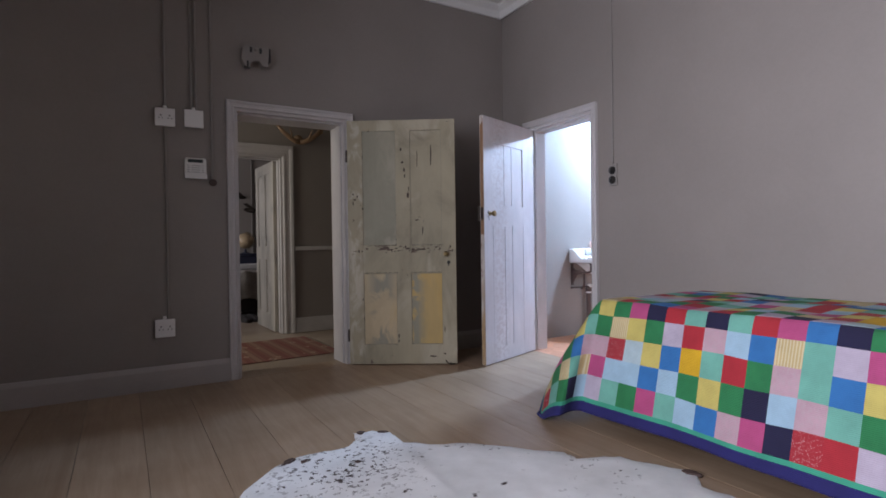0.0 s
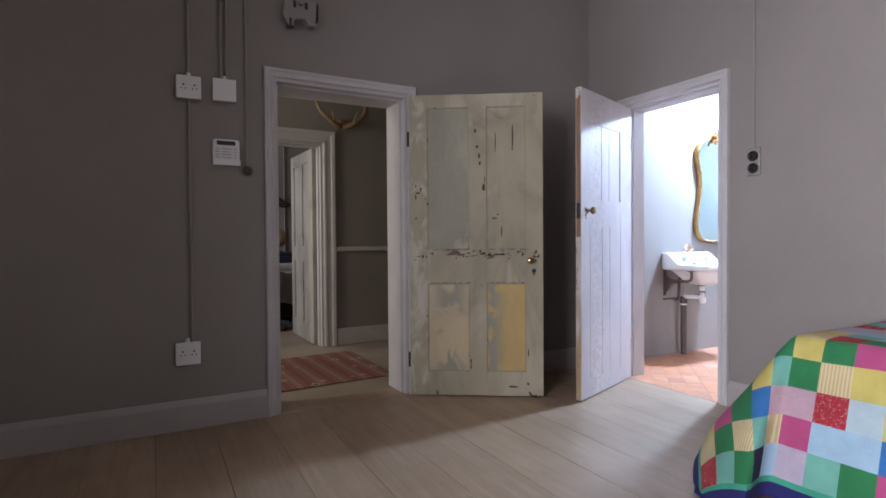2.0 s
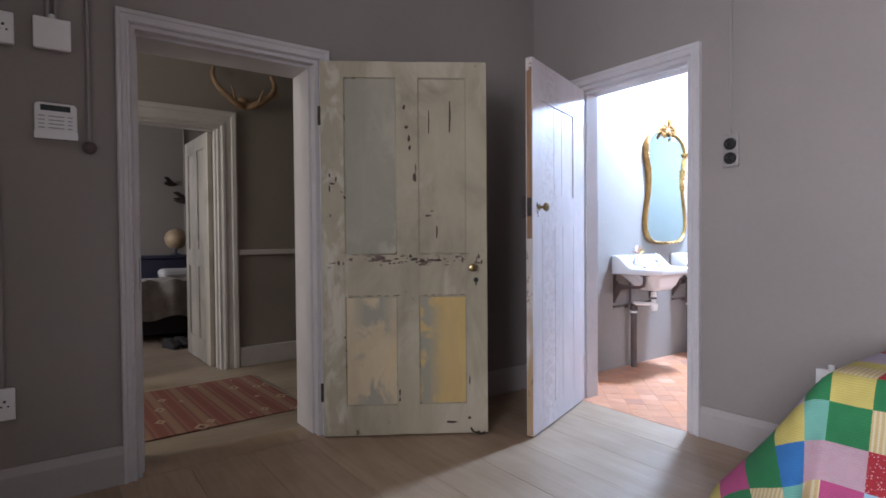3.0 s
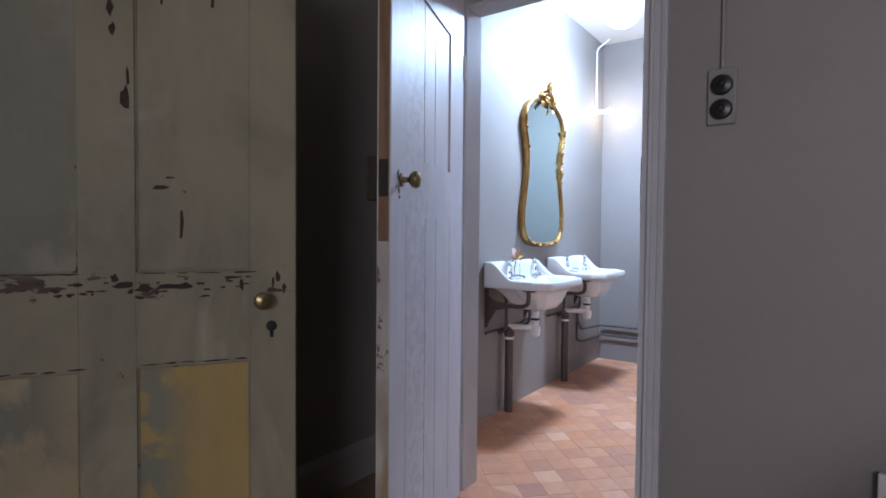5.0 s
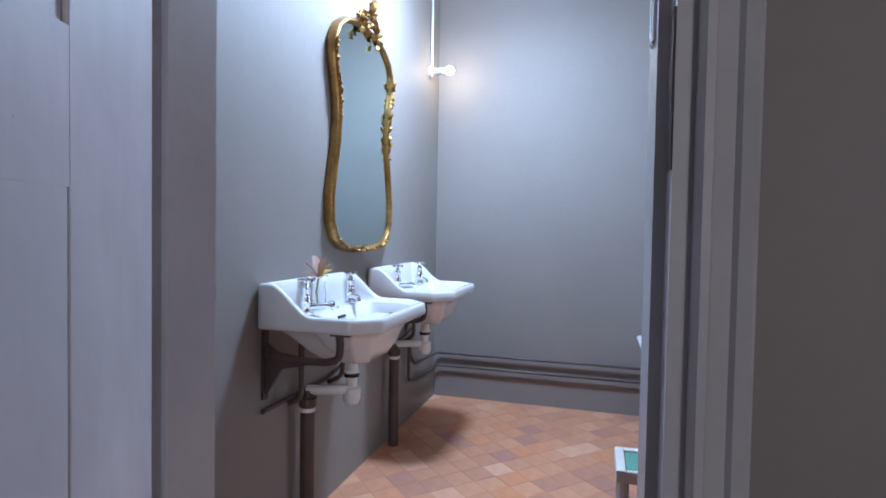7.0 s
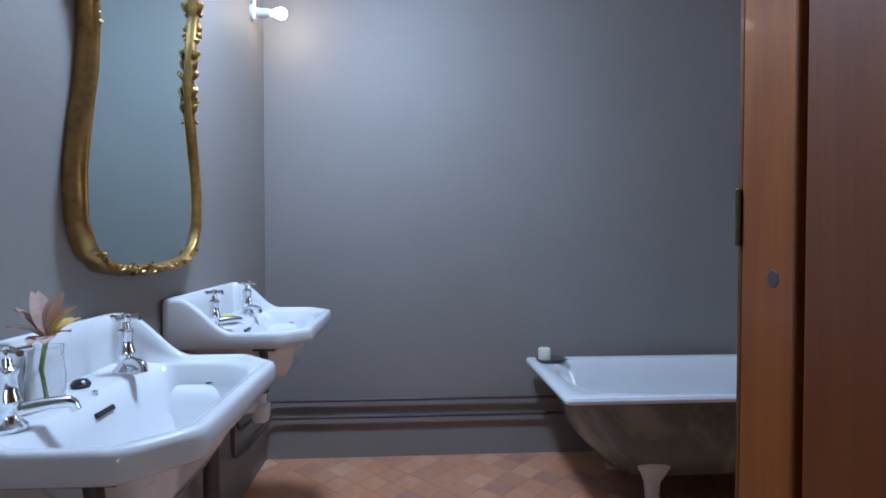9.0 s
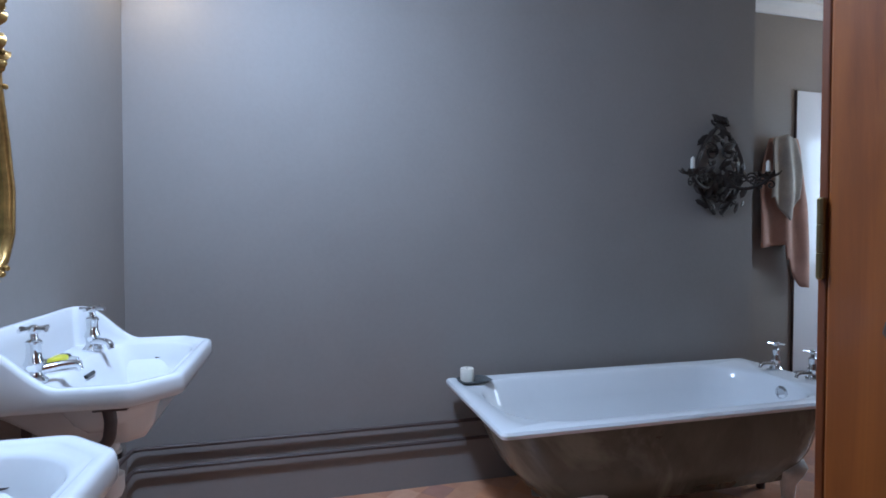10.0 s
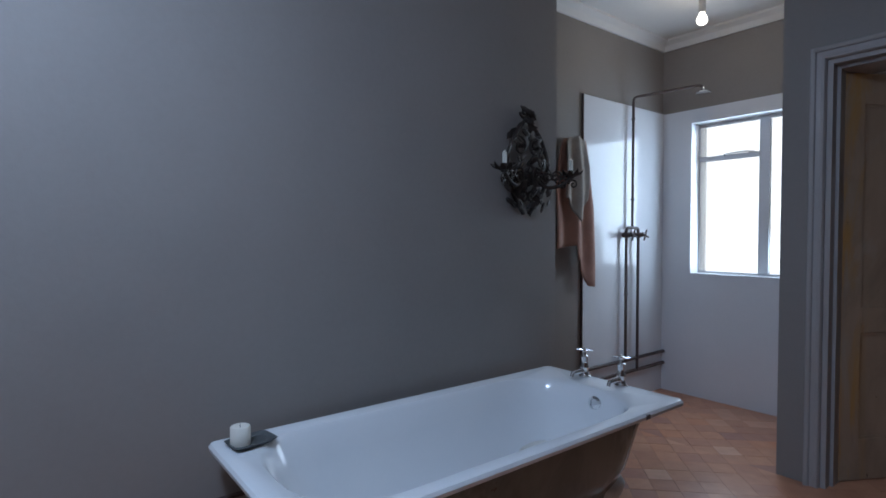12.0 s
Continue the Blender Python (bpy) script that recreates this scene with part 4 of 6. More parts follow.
us = [0.0] + [TOPU + DROP - 0.066 - SQ * k for k in range(13, -1, -1)] + [TOPU + DROP - 0.047, TOPU + DROP]
vs = [0.0] + [TOPV + DROP - 0.066 - SQ * k for k in range(23, -1, -1)] + [TOPV + DROP - 0.047, TOPV + DROP]
FRONT = ("KMLGYGMKRNKNR", "MGYNGAYGLROSB", "MGBOODIYBUNRG", "GANAMSSBSGYGK", "NGKSLNGMNSBOM")
LETTER = {"Y": "yellow", "G": "green", "M": "pink", "K": "ink", "R": "red", "D": "crimson", "I": "ice", "S": "sky", "B": "blue", "L": "lilac", "O": "rose", "A": "sand", "N": "mint", "U": "gold"}
FOOT = max(j for j in range(len(vs) - 1) if vs[j + 1] <= TOPV + 0.04)
rng = random.Random(11)
bm = bmesh.new()
order = [k for k in range(15)]
for i, (u0, u1) in enumerate(zip(us, us[1:])):
    row = []
    for j, (v0, v1) in enumerate(zip(vs, vs[1:])):
        if i == len(us) - 2 or j == len(vs) - 2:
            mi = 16
        elif i == len(us) - 3 or j == len(vs) - 3:
            mi = 15
        else:
            mi = rng.choice([0, 1, 1, 1, 2, 3, 3, 4, 4, 5, 5, 6, 6, 7, 7, 8, 9, 10, 11, 13, 14])
            while row and mi == row[-1]:
                mi = rng.choice(order)
            r, c = i - (len(us) - 8), FOOT - j + 4
            if 0 <= r < 5 and 0 <= c < 13:
                mi = keys.index(LETTER[FRONT[r][c]])
        row.append(mi)
        n = 3
        g = [[bm.verts.new(cloth(u0 + (u1 - u0) * a / n, v0 + (v1 - v0) * b / n)) for b in range(n + 1)] for a in range(n + 1)]
        for a in range(n):
            for b in range(n):
                bm.faces.new((g[a][b], g[a + 1][b], g[a + 1][b + 1], g[a][b + 1])).material_index = mi
bmesh.ops.remove_doubles(bm, verts=bm.verts, dist=0.0008)
bmesh.ops.recalc_face_normals(bm, faces=bm.faces)
qt = part("patchwork_blanket", bm, ["wool_" + k for k in keys], None, "", 60)
tagged(qt, "bright knitted patchwork blanket with a navy edge draped over the bed", "blanket")
sol = qt.modifiers.new("thickness", "SOLIDIFY")
sol.thickness, sol.offset = 0.007, 1.0

# cowhide rug
edge = [(0.02, 1.15), (0.10, 1.75), (0.29, 2.14), (0.46, 2.32), (0.58, 2.38), (0.84, 2.38), (0.90, 2.44), (0.93, 2.54), (1.02, 2.52), (1.09, 2.45), (1.08, 2.27),
        (1.42, 2.03), (1.68, 1.74), (1.68, 1.66), (1.86, 1.56), (2.00, 1.27), (1.90, 1.18), (1.95, 0.85), (1.80, 0.55), (1.35, 0.35), (1.2, 0.1), (0.7, 0.12), (0.4, 0.35), (0.2, 0.75)]
bm = bmesh.new()
cx, cy = 1.0, 1.3
ring_pts = []
for i, (a, b) in enumerate(zip(edge, edge[1:] + edge[:1])):
    for k in range(6):
        f = k / 6
        w = 0.018 * noise.noise(Vector((a[0] * 9 + k, a[1] * 9, 0.3)))
        ring_pts.append((a[0] * (1 - f) + b[0] * f + w, a[1] * (1 - f) + b[1] * f + w))
loops = []
for s, z in ((1.0, 0.001), (1.0, 0.005), (0.985, 0.009), (0.9, 0.011), (0.7, 0.012), (0.4, 0.012), (0.1, 0.012)):
    loops.append([(cx + (x - cx) * s, cy + (y - cy) * s, z + (0.006 * max(0, noise.noise(Vector((x * 5, y * 5, s)))) if 0.3 < s < 0.99 else 0)) for x, y in ring_pts])
loft(bm, loops)
hr = tagged(part("cowhide_rug", bm, "hide", None, "", 50), "white cowhide rug with dark speckles on the floorboards", "rug")
rng = random.Random(3)
for px, py, w, h, turn in ((0.53, 2.335, 0.11, 0.045, 35), (0.60, 2.30, 0.06, 0.03, 10), (0.955, 2.505, 0.05, 0.05, 60), (1.06, 2.455, 0.07, 0.03, -30), (1.965, 1.27, 0.05, 0.09, 20), (0.80, 2.16, 0.035, 0.03, 0)):
    bm = bmesh.new()
    ol_ = []
    for i in range(14):
        a = 2 * math.pi * i / 14
        k = rng.uniform(0.6, 1.0)
        ol_.append(Vector((w * 0.5 * k * math.cos(a), h * 0.5 * k * math.sin(a), 0)))
    m = pose(px, py, 0, 0, 0, turn)
    loft(bm, [[m @ (q * f) + Vector((0, 0, z)) for q in ol_] for f, z in ((1.0, 0.004), (1.0, 0.0135), (0.9, 0.0165))])
    part("dark_patch", bm, "hide_brown", hr, "dark brown patch of hair")

# hall and far room things
kr = thing("kilim_rug", "faded red-brown patterned kilim on the hall floor", "rug", (1.12, 5.17, 0.0), 3)
part("weave", boxes((-0.60, -0.52, 0, 0.50, 0.52, 0.008), bevel=0.002), "kilim", kr)
bm = bmesh.new()
for i in range(60):
    y = -0.51 + 1.02 * i / 59
    box(bm, 0.50, y - 0.003, 0, 0.54 + 0.006 * math.sin(i * 3.7), y + 0.003, 0.004)
tagged(part("fringe", bm, "fringe", kr), kind="stuff")

an = thing("antlers", "pair of brown antlers hung above the hall dado", "antlers", (1.66, 6.07, 2.24))
part("skull_plate", lathe(bmesh.new(), [(0.05, 0), (0.055, -0.02), (0.03, -0.05), (0, -0.06)], n=16, axis="y"), "antler", an, "", 50)
for s in (-1, 1):
    pts = [(0, -0.05, -0.03), (0.06 * s, -0.10, -0.035), (0.15 * s, -0.12, 0.02), (0.235 * s, -0.10, 0.10), (0.255 * s, -0.05, 0.20), (0.235 * s, -0.03, 0.26)]
    bm = tube(bmesh.new(), bend(pts, 0.06), 0.031, 10, taper=(1.0, 0.5))
    tube(bm, [(0.10 * s, -0.12, -0.01), (0.11 * s, -0.15, 0.05), (0.13 * s, -0.15, 0.10)], 0.014, 8, taper=(1, 0.3))
    fan = [(0.19 * s, -0.11, 0.03), (0.27 * s, -0.09, 0.08), (0.275 * s, -0.06, 0.19), (0.23 * s, -0.05, 0.15), (0.21 * s, -0.09, 0.09)]
    if s > 0:
        loft(bm, [fan, [(x, y - 0.018, z) for x, y, z in fan]])
    part("antler", bm, "antler", an, "", 50)

fb = thing("far_bed", "unmade far bed with pale linen and a mottled fur throw", "bed", (1.15, 8.35, 0))
part("mattress", boxes((-0.75, -0.5, 0.36, 0.75, 0.5, 0.62), bevel=0.06), "linen", fb)
part("base", boxes((-0.72, -0.45, 0.06, 0.72, 0.5, 0.36)), "dark_cloth", fb)
bm = bmesh.new()
g = [[bm.verts.new((-0.78 + 1.56 * i / 24, -0.56 + 0.04 * math.sin(i * 1.1) - 0.03 * (j < 4), (0.25 + 0.03 * math.sin(i * 0.9) + 0.1 * j if j < 4 else 0.65 + 0.02 * math.sin(i * 1.7))) if j < 5 else (-0.78 + 1.56 * i / 24, -0.56 + 0.16 * (j - 4), 0.65 + 0.015 * math.sin(i * 1.3 + j))) for j in range(8)] for i in range(25)]
for i in range(24):
    for j in range(7):
        bm.faces.new((g[i][j], g[i + 1][j], g[i + 1][j + 1], g[i][j + 1]))
tw = part("throw", bm, "throw", fb, "mottled grey-brown fur throw", 60)
part("pillow", boxes((0.2, -0.1, 0.63, 0.7, 0.35, 0.74), bevel=0.05), "linen", fb)
tr = thing("blanket_chest", "navy painted wooden chest behind the far bed", "chest", (1.62, 9.1, 0))
part("carcass", boxes((-0.45, -0.2, 0, 0.45, 0.2, 0.85), bevel=0.01), "navy", tr)
part("lid", boxes((-0.47, -0.22, 0.855, 0.47, 0.21, 0.89), bevel=0.008), "navy", tr)
gl = thing("globe", "aged ochre table globe on a dark turned stand", "globe", (1.62, 9.05, 0.89))
part("sphere", lathe(bmesh.new(), [(0.13 * math.sin(math.pi * i / 14), 0.21 - 0.13 * math.cos(math.pi * i / 14)) for i in range(15)], n=24), "ochre", gl, "", 60)
part("stand", lathe(bmesh.new(), [(0.07, 0), (0.07, 0.012), (0.02, 0.03), (0.014, 0.08)], n=18), "navy", gl, "", 40)
part("meridian", tube(bmesh.new(), [(0.142 * math.sin(a), 0, 0.21 - 0.142 * math.cos(a)) for a in [math.pi * i / 14 for i in range(15)]], 0.005, 6), "brass", gl)


def bird(at, s, turn):
    t = thing("wall_bird", "small dark flying bird ornament on the far wall", "ornament", at, turn, "flying birds")
    bm = bmesh.new()
    lathe(bm, [(0.001, -0.1 * s), (0.02 * s, -0.06 * s), (0.035 * s, 0), (0.025 * s, 0.06 * s), (0.006 * s, 0.1 * s)], n=12, axis="x")
    part("body", bm, "iron", t, "", 50)
    for k in (-1, 1):
        w = [(-0.02 * s, -0.01, 0.02 * s * k), (0.05 * s, -0.01, 0.02 * s * k), (-0.05 * s, -0.04, 0.10 * s * max(k, 0.35)), (-0.11 * s, -0.05, 0.09 * s * max(k, 0.2))]
        part("wing", loft(bmesh.new(), [w, [(x, y - 0.008, z) for x, y, z in w]]), "iron", t)


bird((1.62, 9.36, 1.84), 0.9, 10)
bird((1.78, 9.36, 1.62), 1.2, -8)
conduit("wall_pipe", "thin pale vertical pipe on the far wall", [[(1.80, 9.38, 0.9), (1.80, 9.38, 3.2)]], 0.012)
sh = thing("shoes", "pair of dark shoes on the far floor beside the door", "shoes", (1.33, 7.35, 0), 20)
for k in (-0.06, 0.06):
    bm = bmesh.new()
    loft(bm, [flat(round_poly([(k - 0.04, -0.13, 0.03), (k + 0.04, -0.13, 0.03), (k + 0.035, 0.13, 0.03), (k - 0.035, 0.13, 0.03)]), 0), flat(round_poly([(k - 0.042, -0.13, 0.03), (k + 0.042, -0.13, 0.03), (k + 0.035, 0.12, 0.03), (k - 0.035, 0.12, 0.03)]), 0.04), flat(round_poly([(k - 0.03, 0.0, 0.02), (k + 0.03, 0.0, 0.02), (k + 0.03, 0.11, 0.02), (k - 0.03, 0.11, 0.02)]), 0.09)])
    part("shoe", bm, "dark_cloth", sh)


# ---- bathroom things ----
wr = thing("wardrobe", "varnished orange pine cupboard beside the bathroom doorway", "cupboard", (XB + 0.012, 1.75, 0))
dw, dy, hh = 4.104 - XB - 0.012, 1.127, 2.45
part("carcass", boxes((0, 0.02, 0.0, dw - 0.13, dy - 0.012, hh), (dw - 0.13, 0.02, 0, dw - 0.024, dy - 0.02, hh)), "orange", wr)
part("post", boxes((dw - 0.118, dy - 0.06, 0, dw - 0.002, dy, hh), bevel=0.004), "pine_post", wr, "lighter orange pine post")
part("side_panel", boxes((0.0, dy - 0.012, 0.0, dw - 0.134, dy - 0.001, hh), bevel=0.003), "orange", wr)
for y0, y1 in ((0.03, 0.565), (0.575, 1.102)):
    dr = part("cupboard_door", boxes((dw - 0.022, y0, 0.04, dw, y1, hh - 0.03), bevel=0.003), "orange", wr)
    part("rail", boxes((dw, y0 + 0.002, 1.1, dw + 0.006, y1 - 0.002, 1.2)), "orange", dr)
part("edge_strip", boxes((dw - 0.0015, dy - 0.022, 0.02, dw + 0.009, dy - 0.001, hh), bevel=0.002), "orange", wr)
for z in (0.35, 1.14, 2.1):
    bm = lathe(bmesh.new(), [(0.003, z - 0.045), (0.0045, z - 0.043), (0.0045, z - 0.0165), (0.0035, z - 0.0155), (0.0045, z - 0.0145), (0.0045, z + 0.0145), (0.0035, z + 0.0155), (0.0045, z + 0.0165), (0.0045, z + 0.043), (0.003, z + 0.045)], (dw + 0.002, dy + 0.003, 0), 10)
    part("hinge", bm, "brass", wr, "small dull brass butt hinge")
part("knot", lathe(bmesh.new(), [(0.014, 0), (0.012, 0.0008), (0.0, 0.001)], (dw - 0.075, dy, 1.05), 7, "y"), "pipe", wr, "dark knot in the pine")

gs = thing("stool", "low stool with a green woven seat and pale edge", "stool", (4.22, 2.80, 0))
part("seat", boxes((-0.085, -0.2, 0.405, 0.06, 0.155, 0.435), bevel=0.01), "mat_green", gs, "green woven seat")
part("seat_edge", boxes((-0.10, 0.155, 0.40, 0.085, 0.182, 0.437), (0.06, -0.2, 0.40, 0.085, 0.155, 0.437), (-0.10, -0.225, 0.40, 0.085, -0.2, 0.437), (-0.10, -0.2, 0.40, -0.085, 0.155, 0.437), bevel=0.004), "cloth", gs, "pale edging")
for x in (-0.08, 0.065):
    for y in (-0.20, 0.16):
        part("leg", lathe(bmesh.new(), [(0.012, 0), (0.017, 0.2), (0.015, 0.40)], (x, y, 0), 12), "trim", gs)


def tap(parent, x, y, z, turn, size=1.0):
    """Pillar tap: body, spout and a cross handle."""
    m = Matrix.Translation((x, y, z)) @ pose(0, 0, 0, 0, 0, turn) @ Matrix.Scale(size, 4)
    bm = bmesh.new()
    lathe(bm, [(0.026, 0), (0.026, 0.005), (0.021, 0.010), (0.016, 0.018), (0.0165, 0.034), (0.019, 0.038), (0.0185, 0.046), (0.0145, 0.056), (0.0135, 0.080), (0.016, 0.084), (0.0155, 0.090), (0.009, 0.095), (0.0055, 0.114)], n=18)
    tube(bm, bend([(0, 0, 0.024), (0, -0.05, 0.029), (0, -0.080, 0.027), (0, -0.086, 0.012)], 0.022), 0.0088, 12, taper=(1.3, 0.9))
    bm.transform(m)
    t = part("tap", bm, "chrome", parent, "chrome pillar tap", 40)
    bm = bmesh.new()
    lathe(bm, [(0.009, 0.108), (0.0115, 0.113), (0.011, 0.122), (0.004, 0.126)], n=14)
    for a in range(4):
        c, s = math.cos(a * math.pi / 2 + 0.5), math.sin(a * math.pi / 2 + 0.5)
        tube(bm, [(0.006 * c, 0.006 * s, 0.117), (0.020 * c, 0.020 * s, 0.117), (0.029 * c, 0.029 * s, 0.117), (0.034 * c, 0.034 * s, 0.117)], 0.0042, 8, taper=(0.85, 1.25))
    bm.transform(m)
    part("cross_handle", bm, "chrome", t, "", 40)
    return t


def washbasin(at, label):
    t = thing("washbasin", label, "washbasin", at, 0, "pair of washbasins")
    a, deep, cut, rim = 0.295, 0.412, 0.082, 0.833

    def arm(y):
        """Height of the top edge: high at the wall, sweeping down to the front rim."""
        f = min(1.0, max(0.0, (-y - 0.045) / 0.155))
        return rim + 0.100 * (1 - f * f * (3 - 2 * f))

    def ring(inset, height, squeeze=1.0, back=0.0, soft=0.014):
        """An outline set in from the rim and sampled by angle; height is a number or a rule of y."""
        w, y0, y1 = a - inset, -0.003 - inset - back, -deep + inset
        c = max(0.03, cut - inset * 0.3)
        poly = round_poly([(-w, y0, soft * 0.4), (w, y0, soft * 0.4), (w, y1 + c, soft), (w - c, y1, soft), (-w + c, y1, soft), (-w, y1 + c, soft)], 5)
        my, out = (y0 + y1) / 2, []
        for k in range(160):
            q = 2 * math.pi * (k + 0.5) / 160
            dx, dy = math.cos(q), math.sin(q) * 0.75
            best = None
            for (px, py), (qx, qy) in zip(poly, poly[1:] + poly[:1]):
                ex, ey = qx - px, qy - py
                den = dx * ey - dy * ex
                if abs(den) < 1e-9:
                    continue
                r, u = (px * ey - (py - my) * ex) / den, (px * dy - (py - my) * dx) / den
                if r > 0 and -1e-6 <= u <= 1 + 1e-6 and (best is None or r < best):
                    best = r
            x, y = best * dx * squeeze, my + best * dy * squeeze
            out.append((x, y, height(y) if callable(height) else height))
        return out
    bm = bmesh.new()
    loft(bm, [ring(0.0, 0.645, 0.26, 0.06), ring(0.0, 0.655, 0.40, 0.05), ring(0.0, 0.695, 0.56, 0.03), ring(0.01, 0.745, 0.70), ring(0.01, 0.776, 0.82), ring(0.012, 0.783, 0.97), ring(0.006, 0.785), ring(0.0, 0.79), ring(-0.001, 0.802),
              ring(0.0, lambda y: arm(y) - 0.012), ring(0.003, lambda y: arm(y) - 0.003), ring(0.009, arm), ring(0.019, arm), ring(0.025, lambda y: arm(y) - 0.004),
              ring(0.029, lambda y: arm(y) * 0.6 + (rim - 0.008) * 0.4 - 0.004), ring(0.036, rim - 0.010, soft=0.05), ring(0.042, rim - 0.013, 1.0, 0.075, 0.05), ring(0.047, rim - 0.018, 1.0, 0.092, 0.06), ring(0.060, rim - 0.055, 1.0, 0.10, 0.07),
              ring(0.085, rim - 0.105, 1.0, 0.10, 0.07), ring(0.12, rim - 0.132, 1.0, 0.08, 0.06), ring(0.15, rim - 0.14, 0.5, 0.04), ring(0.15, rim - 0.142, 0.1, 0.04)])
    bmesh.ops.recalc_face_normals(bm, faces=bm.faces)
    part("basin", bm, "ceramic", t, "white ceramic bowl with a sloped splashback", 60)
    for x, k in ((-0.165, 0), (0.175, 1)):
        tap(t, x, -0.106, 0.821, (35, -42)[k], 1.0)
    part("plug_hole", lathe(bmesh.new(), [(0.021, 0.690), (0.021, 0.694), (0.014, 0.6945), (0.0, 0.692)], (0, -0.237, 0), 16), "chrome", t, "", 40)
    ov = boxes((-0.028, -0.004, -0.005, 0.028, 0.004, 0.005), bevel=0.002)
    ov.transform(pose(0, -0.157, 0.793, -25, 0, 0))
    part("overflow", ov, "black", t, "dark overflow slot")
    part("plug", lathe(bmesh.new(), [(0.016, 0.8215), (0.018, 0.828), (0.012, 0.836), (0.006, 0.838)], (0.06, -0.08, 0), 14), "black", t, "black rubber plug", 40)
    part("chain_stay", lathe(bmesh.new(), [(0.006, 0.817), (0.006, 0.825), (0, 0.827)], (0.02, -0.128, 0), 10), "chrome", t)
    for x in (-0.25, 0.25):
        bm = bmesh.new()
        box(bm, x - 0.014, -0.010, 0.545, x + 0.014, -0.001, 0.776)
        tube(bm, bend([(x, -0.012, 0.695), (x, -0.10, 0.682), (x, -0.235, 0.686), (x, -0.275, 0.70), (x, -0.28, 0.75), (x, -0.275, 0.776)], 0.05), 0.0125, 10)
        box(bm, x - 0.016, -0.315, 0.774, x + 0.016, -0.25, 0.781)
        web = [(-0.010, 0.56), (-0.010, 0.735), (-0.05, 0.705), (-0.17, 0.692), (-0.17, 0.674), (-0.07, 0.652)]
        loft(bm, [[(x - 0.007, y, z) for y, z in web], [(x + 0.007, y, z) for y, z in web]])
        bmesh.ops.recalc_face_normals(bm, faces=bm.faces)
        part("bracket", bm, "pipe", t, "dark brown iron wall bracket", 40)
    bm = bmesh.new()
    lathe(bm, [(0.022, 0.63), (0.022, 0.60), (0.027, 0.598), (0.027, 0.575), (0.019, 0.57), (0.019, 0.54), (0.032, 0.535), (0.032, 0.495), (0.025, 0.478), (0.0, 0.476)], (0, -0.2, 0), 16)
    tube(bm, bend([(0, -0.2, 0.53), (-0.06, -0.14, 0.535), (-0.06, -0.055, 0.53)], 0.04), 0.017, 10)
    bmesh.ops.recalc_face_normals(bm, faces=bm.faces)
    part("trap", bm, "plastic", t, "white plastic bottle trap", 40)
    part("trap_nut", lathe(bmesh.new(), [(0.024, 0.575), (0.0285, 0.577), (0.0285, 0.590), (0.024, 0.592)], (0, -0.2, 0), 14), "black", t)
    bm = lathe(bmesh.new(), [(0.026, 0.0), (0.026, 0.47), (0.032, 0.472), (0.032, 0.50), (0.024, 0.502), (0.024, 0.53)], (-0.06, -0.055, 0), 16)
    part("waste_pipe", bm, "pipe", t, "dark brown waste pipe down to the floor", 40)
    part("collar", lathe(bmesh.new(), [(0.028, 0.452), (0.0285, 0.455), (0.0285, 0.463), (0.028, 0.466)], (-0.06, -0.055, 0), 16), "plastic", t)
    bm = bmesh.new()
    for x, dz in ((-0.155, 0.0), (0.155, 0.0)):
        tube(bm, bend([(x, -0.085, 0.80), (x, -0.085, 0.53), (x * 0.9, -0.03, 0.50)], 0.03), 0.010, 8)
    tube(bm, bend([(-0.285, -0.022, 0.515), (0.155, -0.022, 0.515), (0.30, -0.022, 0.545)], 0.05), 0.0085, 8)
    part("supply_pipe", bm, "pipe", t, "dark painted supply pipe", 40)
    return t


b1 = washbasin((4.305, B, 0), "white wall-hung washbasin with chrome taps beneath the gilt mirror")
b2 = washbasin((5.165, B, 0), "white wall-hung washbasin with a soap dish near the corner")

vs_ = thing("flower_vase", "small clear glass jar with a peach lily on the basin", "vase", (4.265, B - 0.08, 0.8225))
bm = lathe(bmesh.new(), [(0.026, 0.0), (0.029, 0.004), (0.031, 0.05), (0.027, 0.085), (0.029, 0.098), (0.0265, 0.098), (0.0245, 0.085), (0.0285, 0.05), (0.0265, 0.006), (0.0, 0.005)], n=20)
part("jar", bm, "glass", vs_, "clear glass", 40)
part("stem", tube(bmesh.new(), [(0.004, 0, 0.008), (-0.004, 0.004, 0.06), (0.006, 0, 0.115)], 0.004, 8), "stem", vs_)
for k in range(17):
    a, up = k * 2.4, 0.2 + 0.9 * (k % 4) / 3
    c, s = math.cos(a), math.sin(a)
    rows = []
    for i in range(6):
        f = i / 5
        wdt = 0.016 * math.sin(math.pi * min(1, f * 0.9 + 0.08))
        r = 0.006 + (0.050 - 0.012 * (k % 4)) * f + 0.012 * f * f
        z = 0.112 + 0.055 * up * 1.6 * f - 0.02 * f * f
        rows.append([(r * c - wdt * s + 0.006, r * s + wdt * c, z + 0.004), (r * c + 0.006, r * s, z), (r * c + wdt * s + 0.006, r * s - wdt * c, z + 0.004), (r * c + 0.006, r * s, z + 0.0016)])
    part("petal", loft(bmesh.new(), rows), "petal_gold" if math.cos(a + 0.6) > 0.55 else "petal", vs_, "", 60)
sd = thing("soap_dish", "small dish with yellow soap on the basin", "soap dish", (5.14, B - 0.098, 0.8225))
part("dish", lathe(bmesh.new(), [(0.03, 0), (0.036, 0.004), (0.044, 0.016), (0.041, 0.017), (0.033, 0.008), (0.0, 0.006)], n=22), "chrome", sd, "", 40)
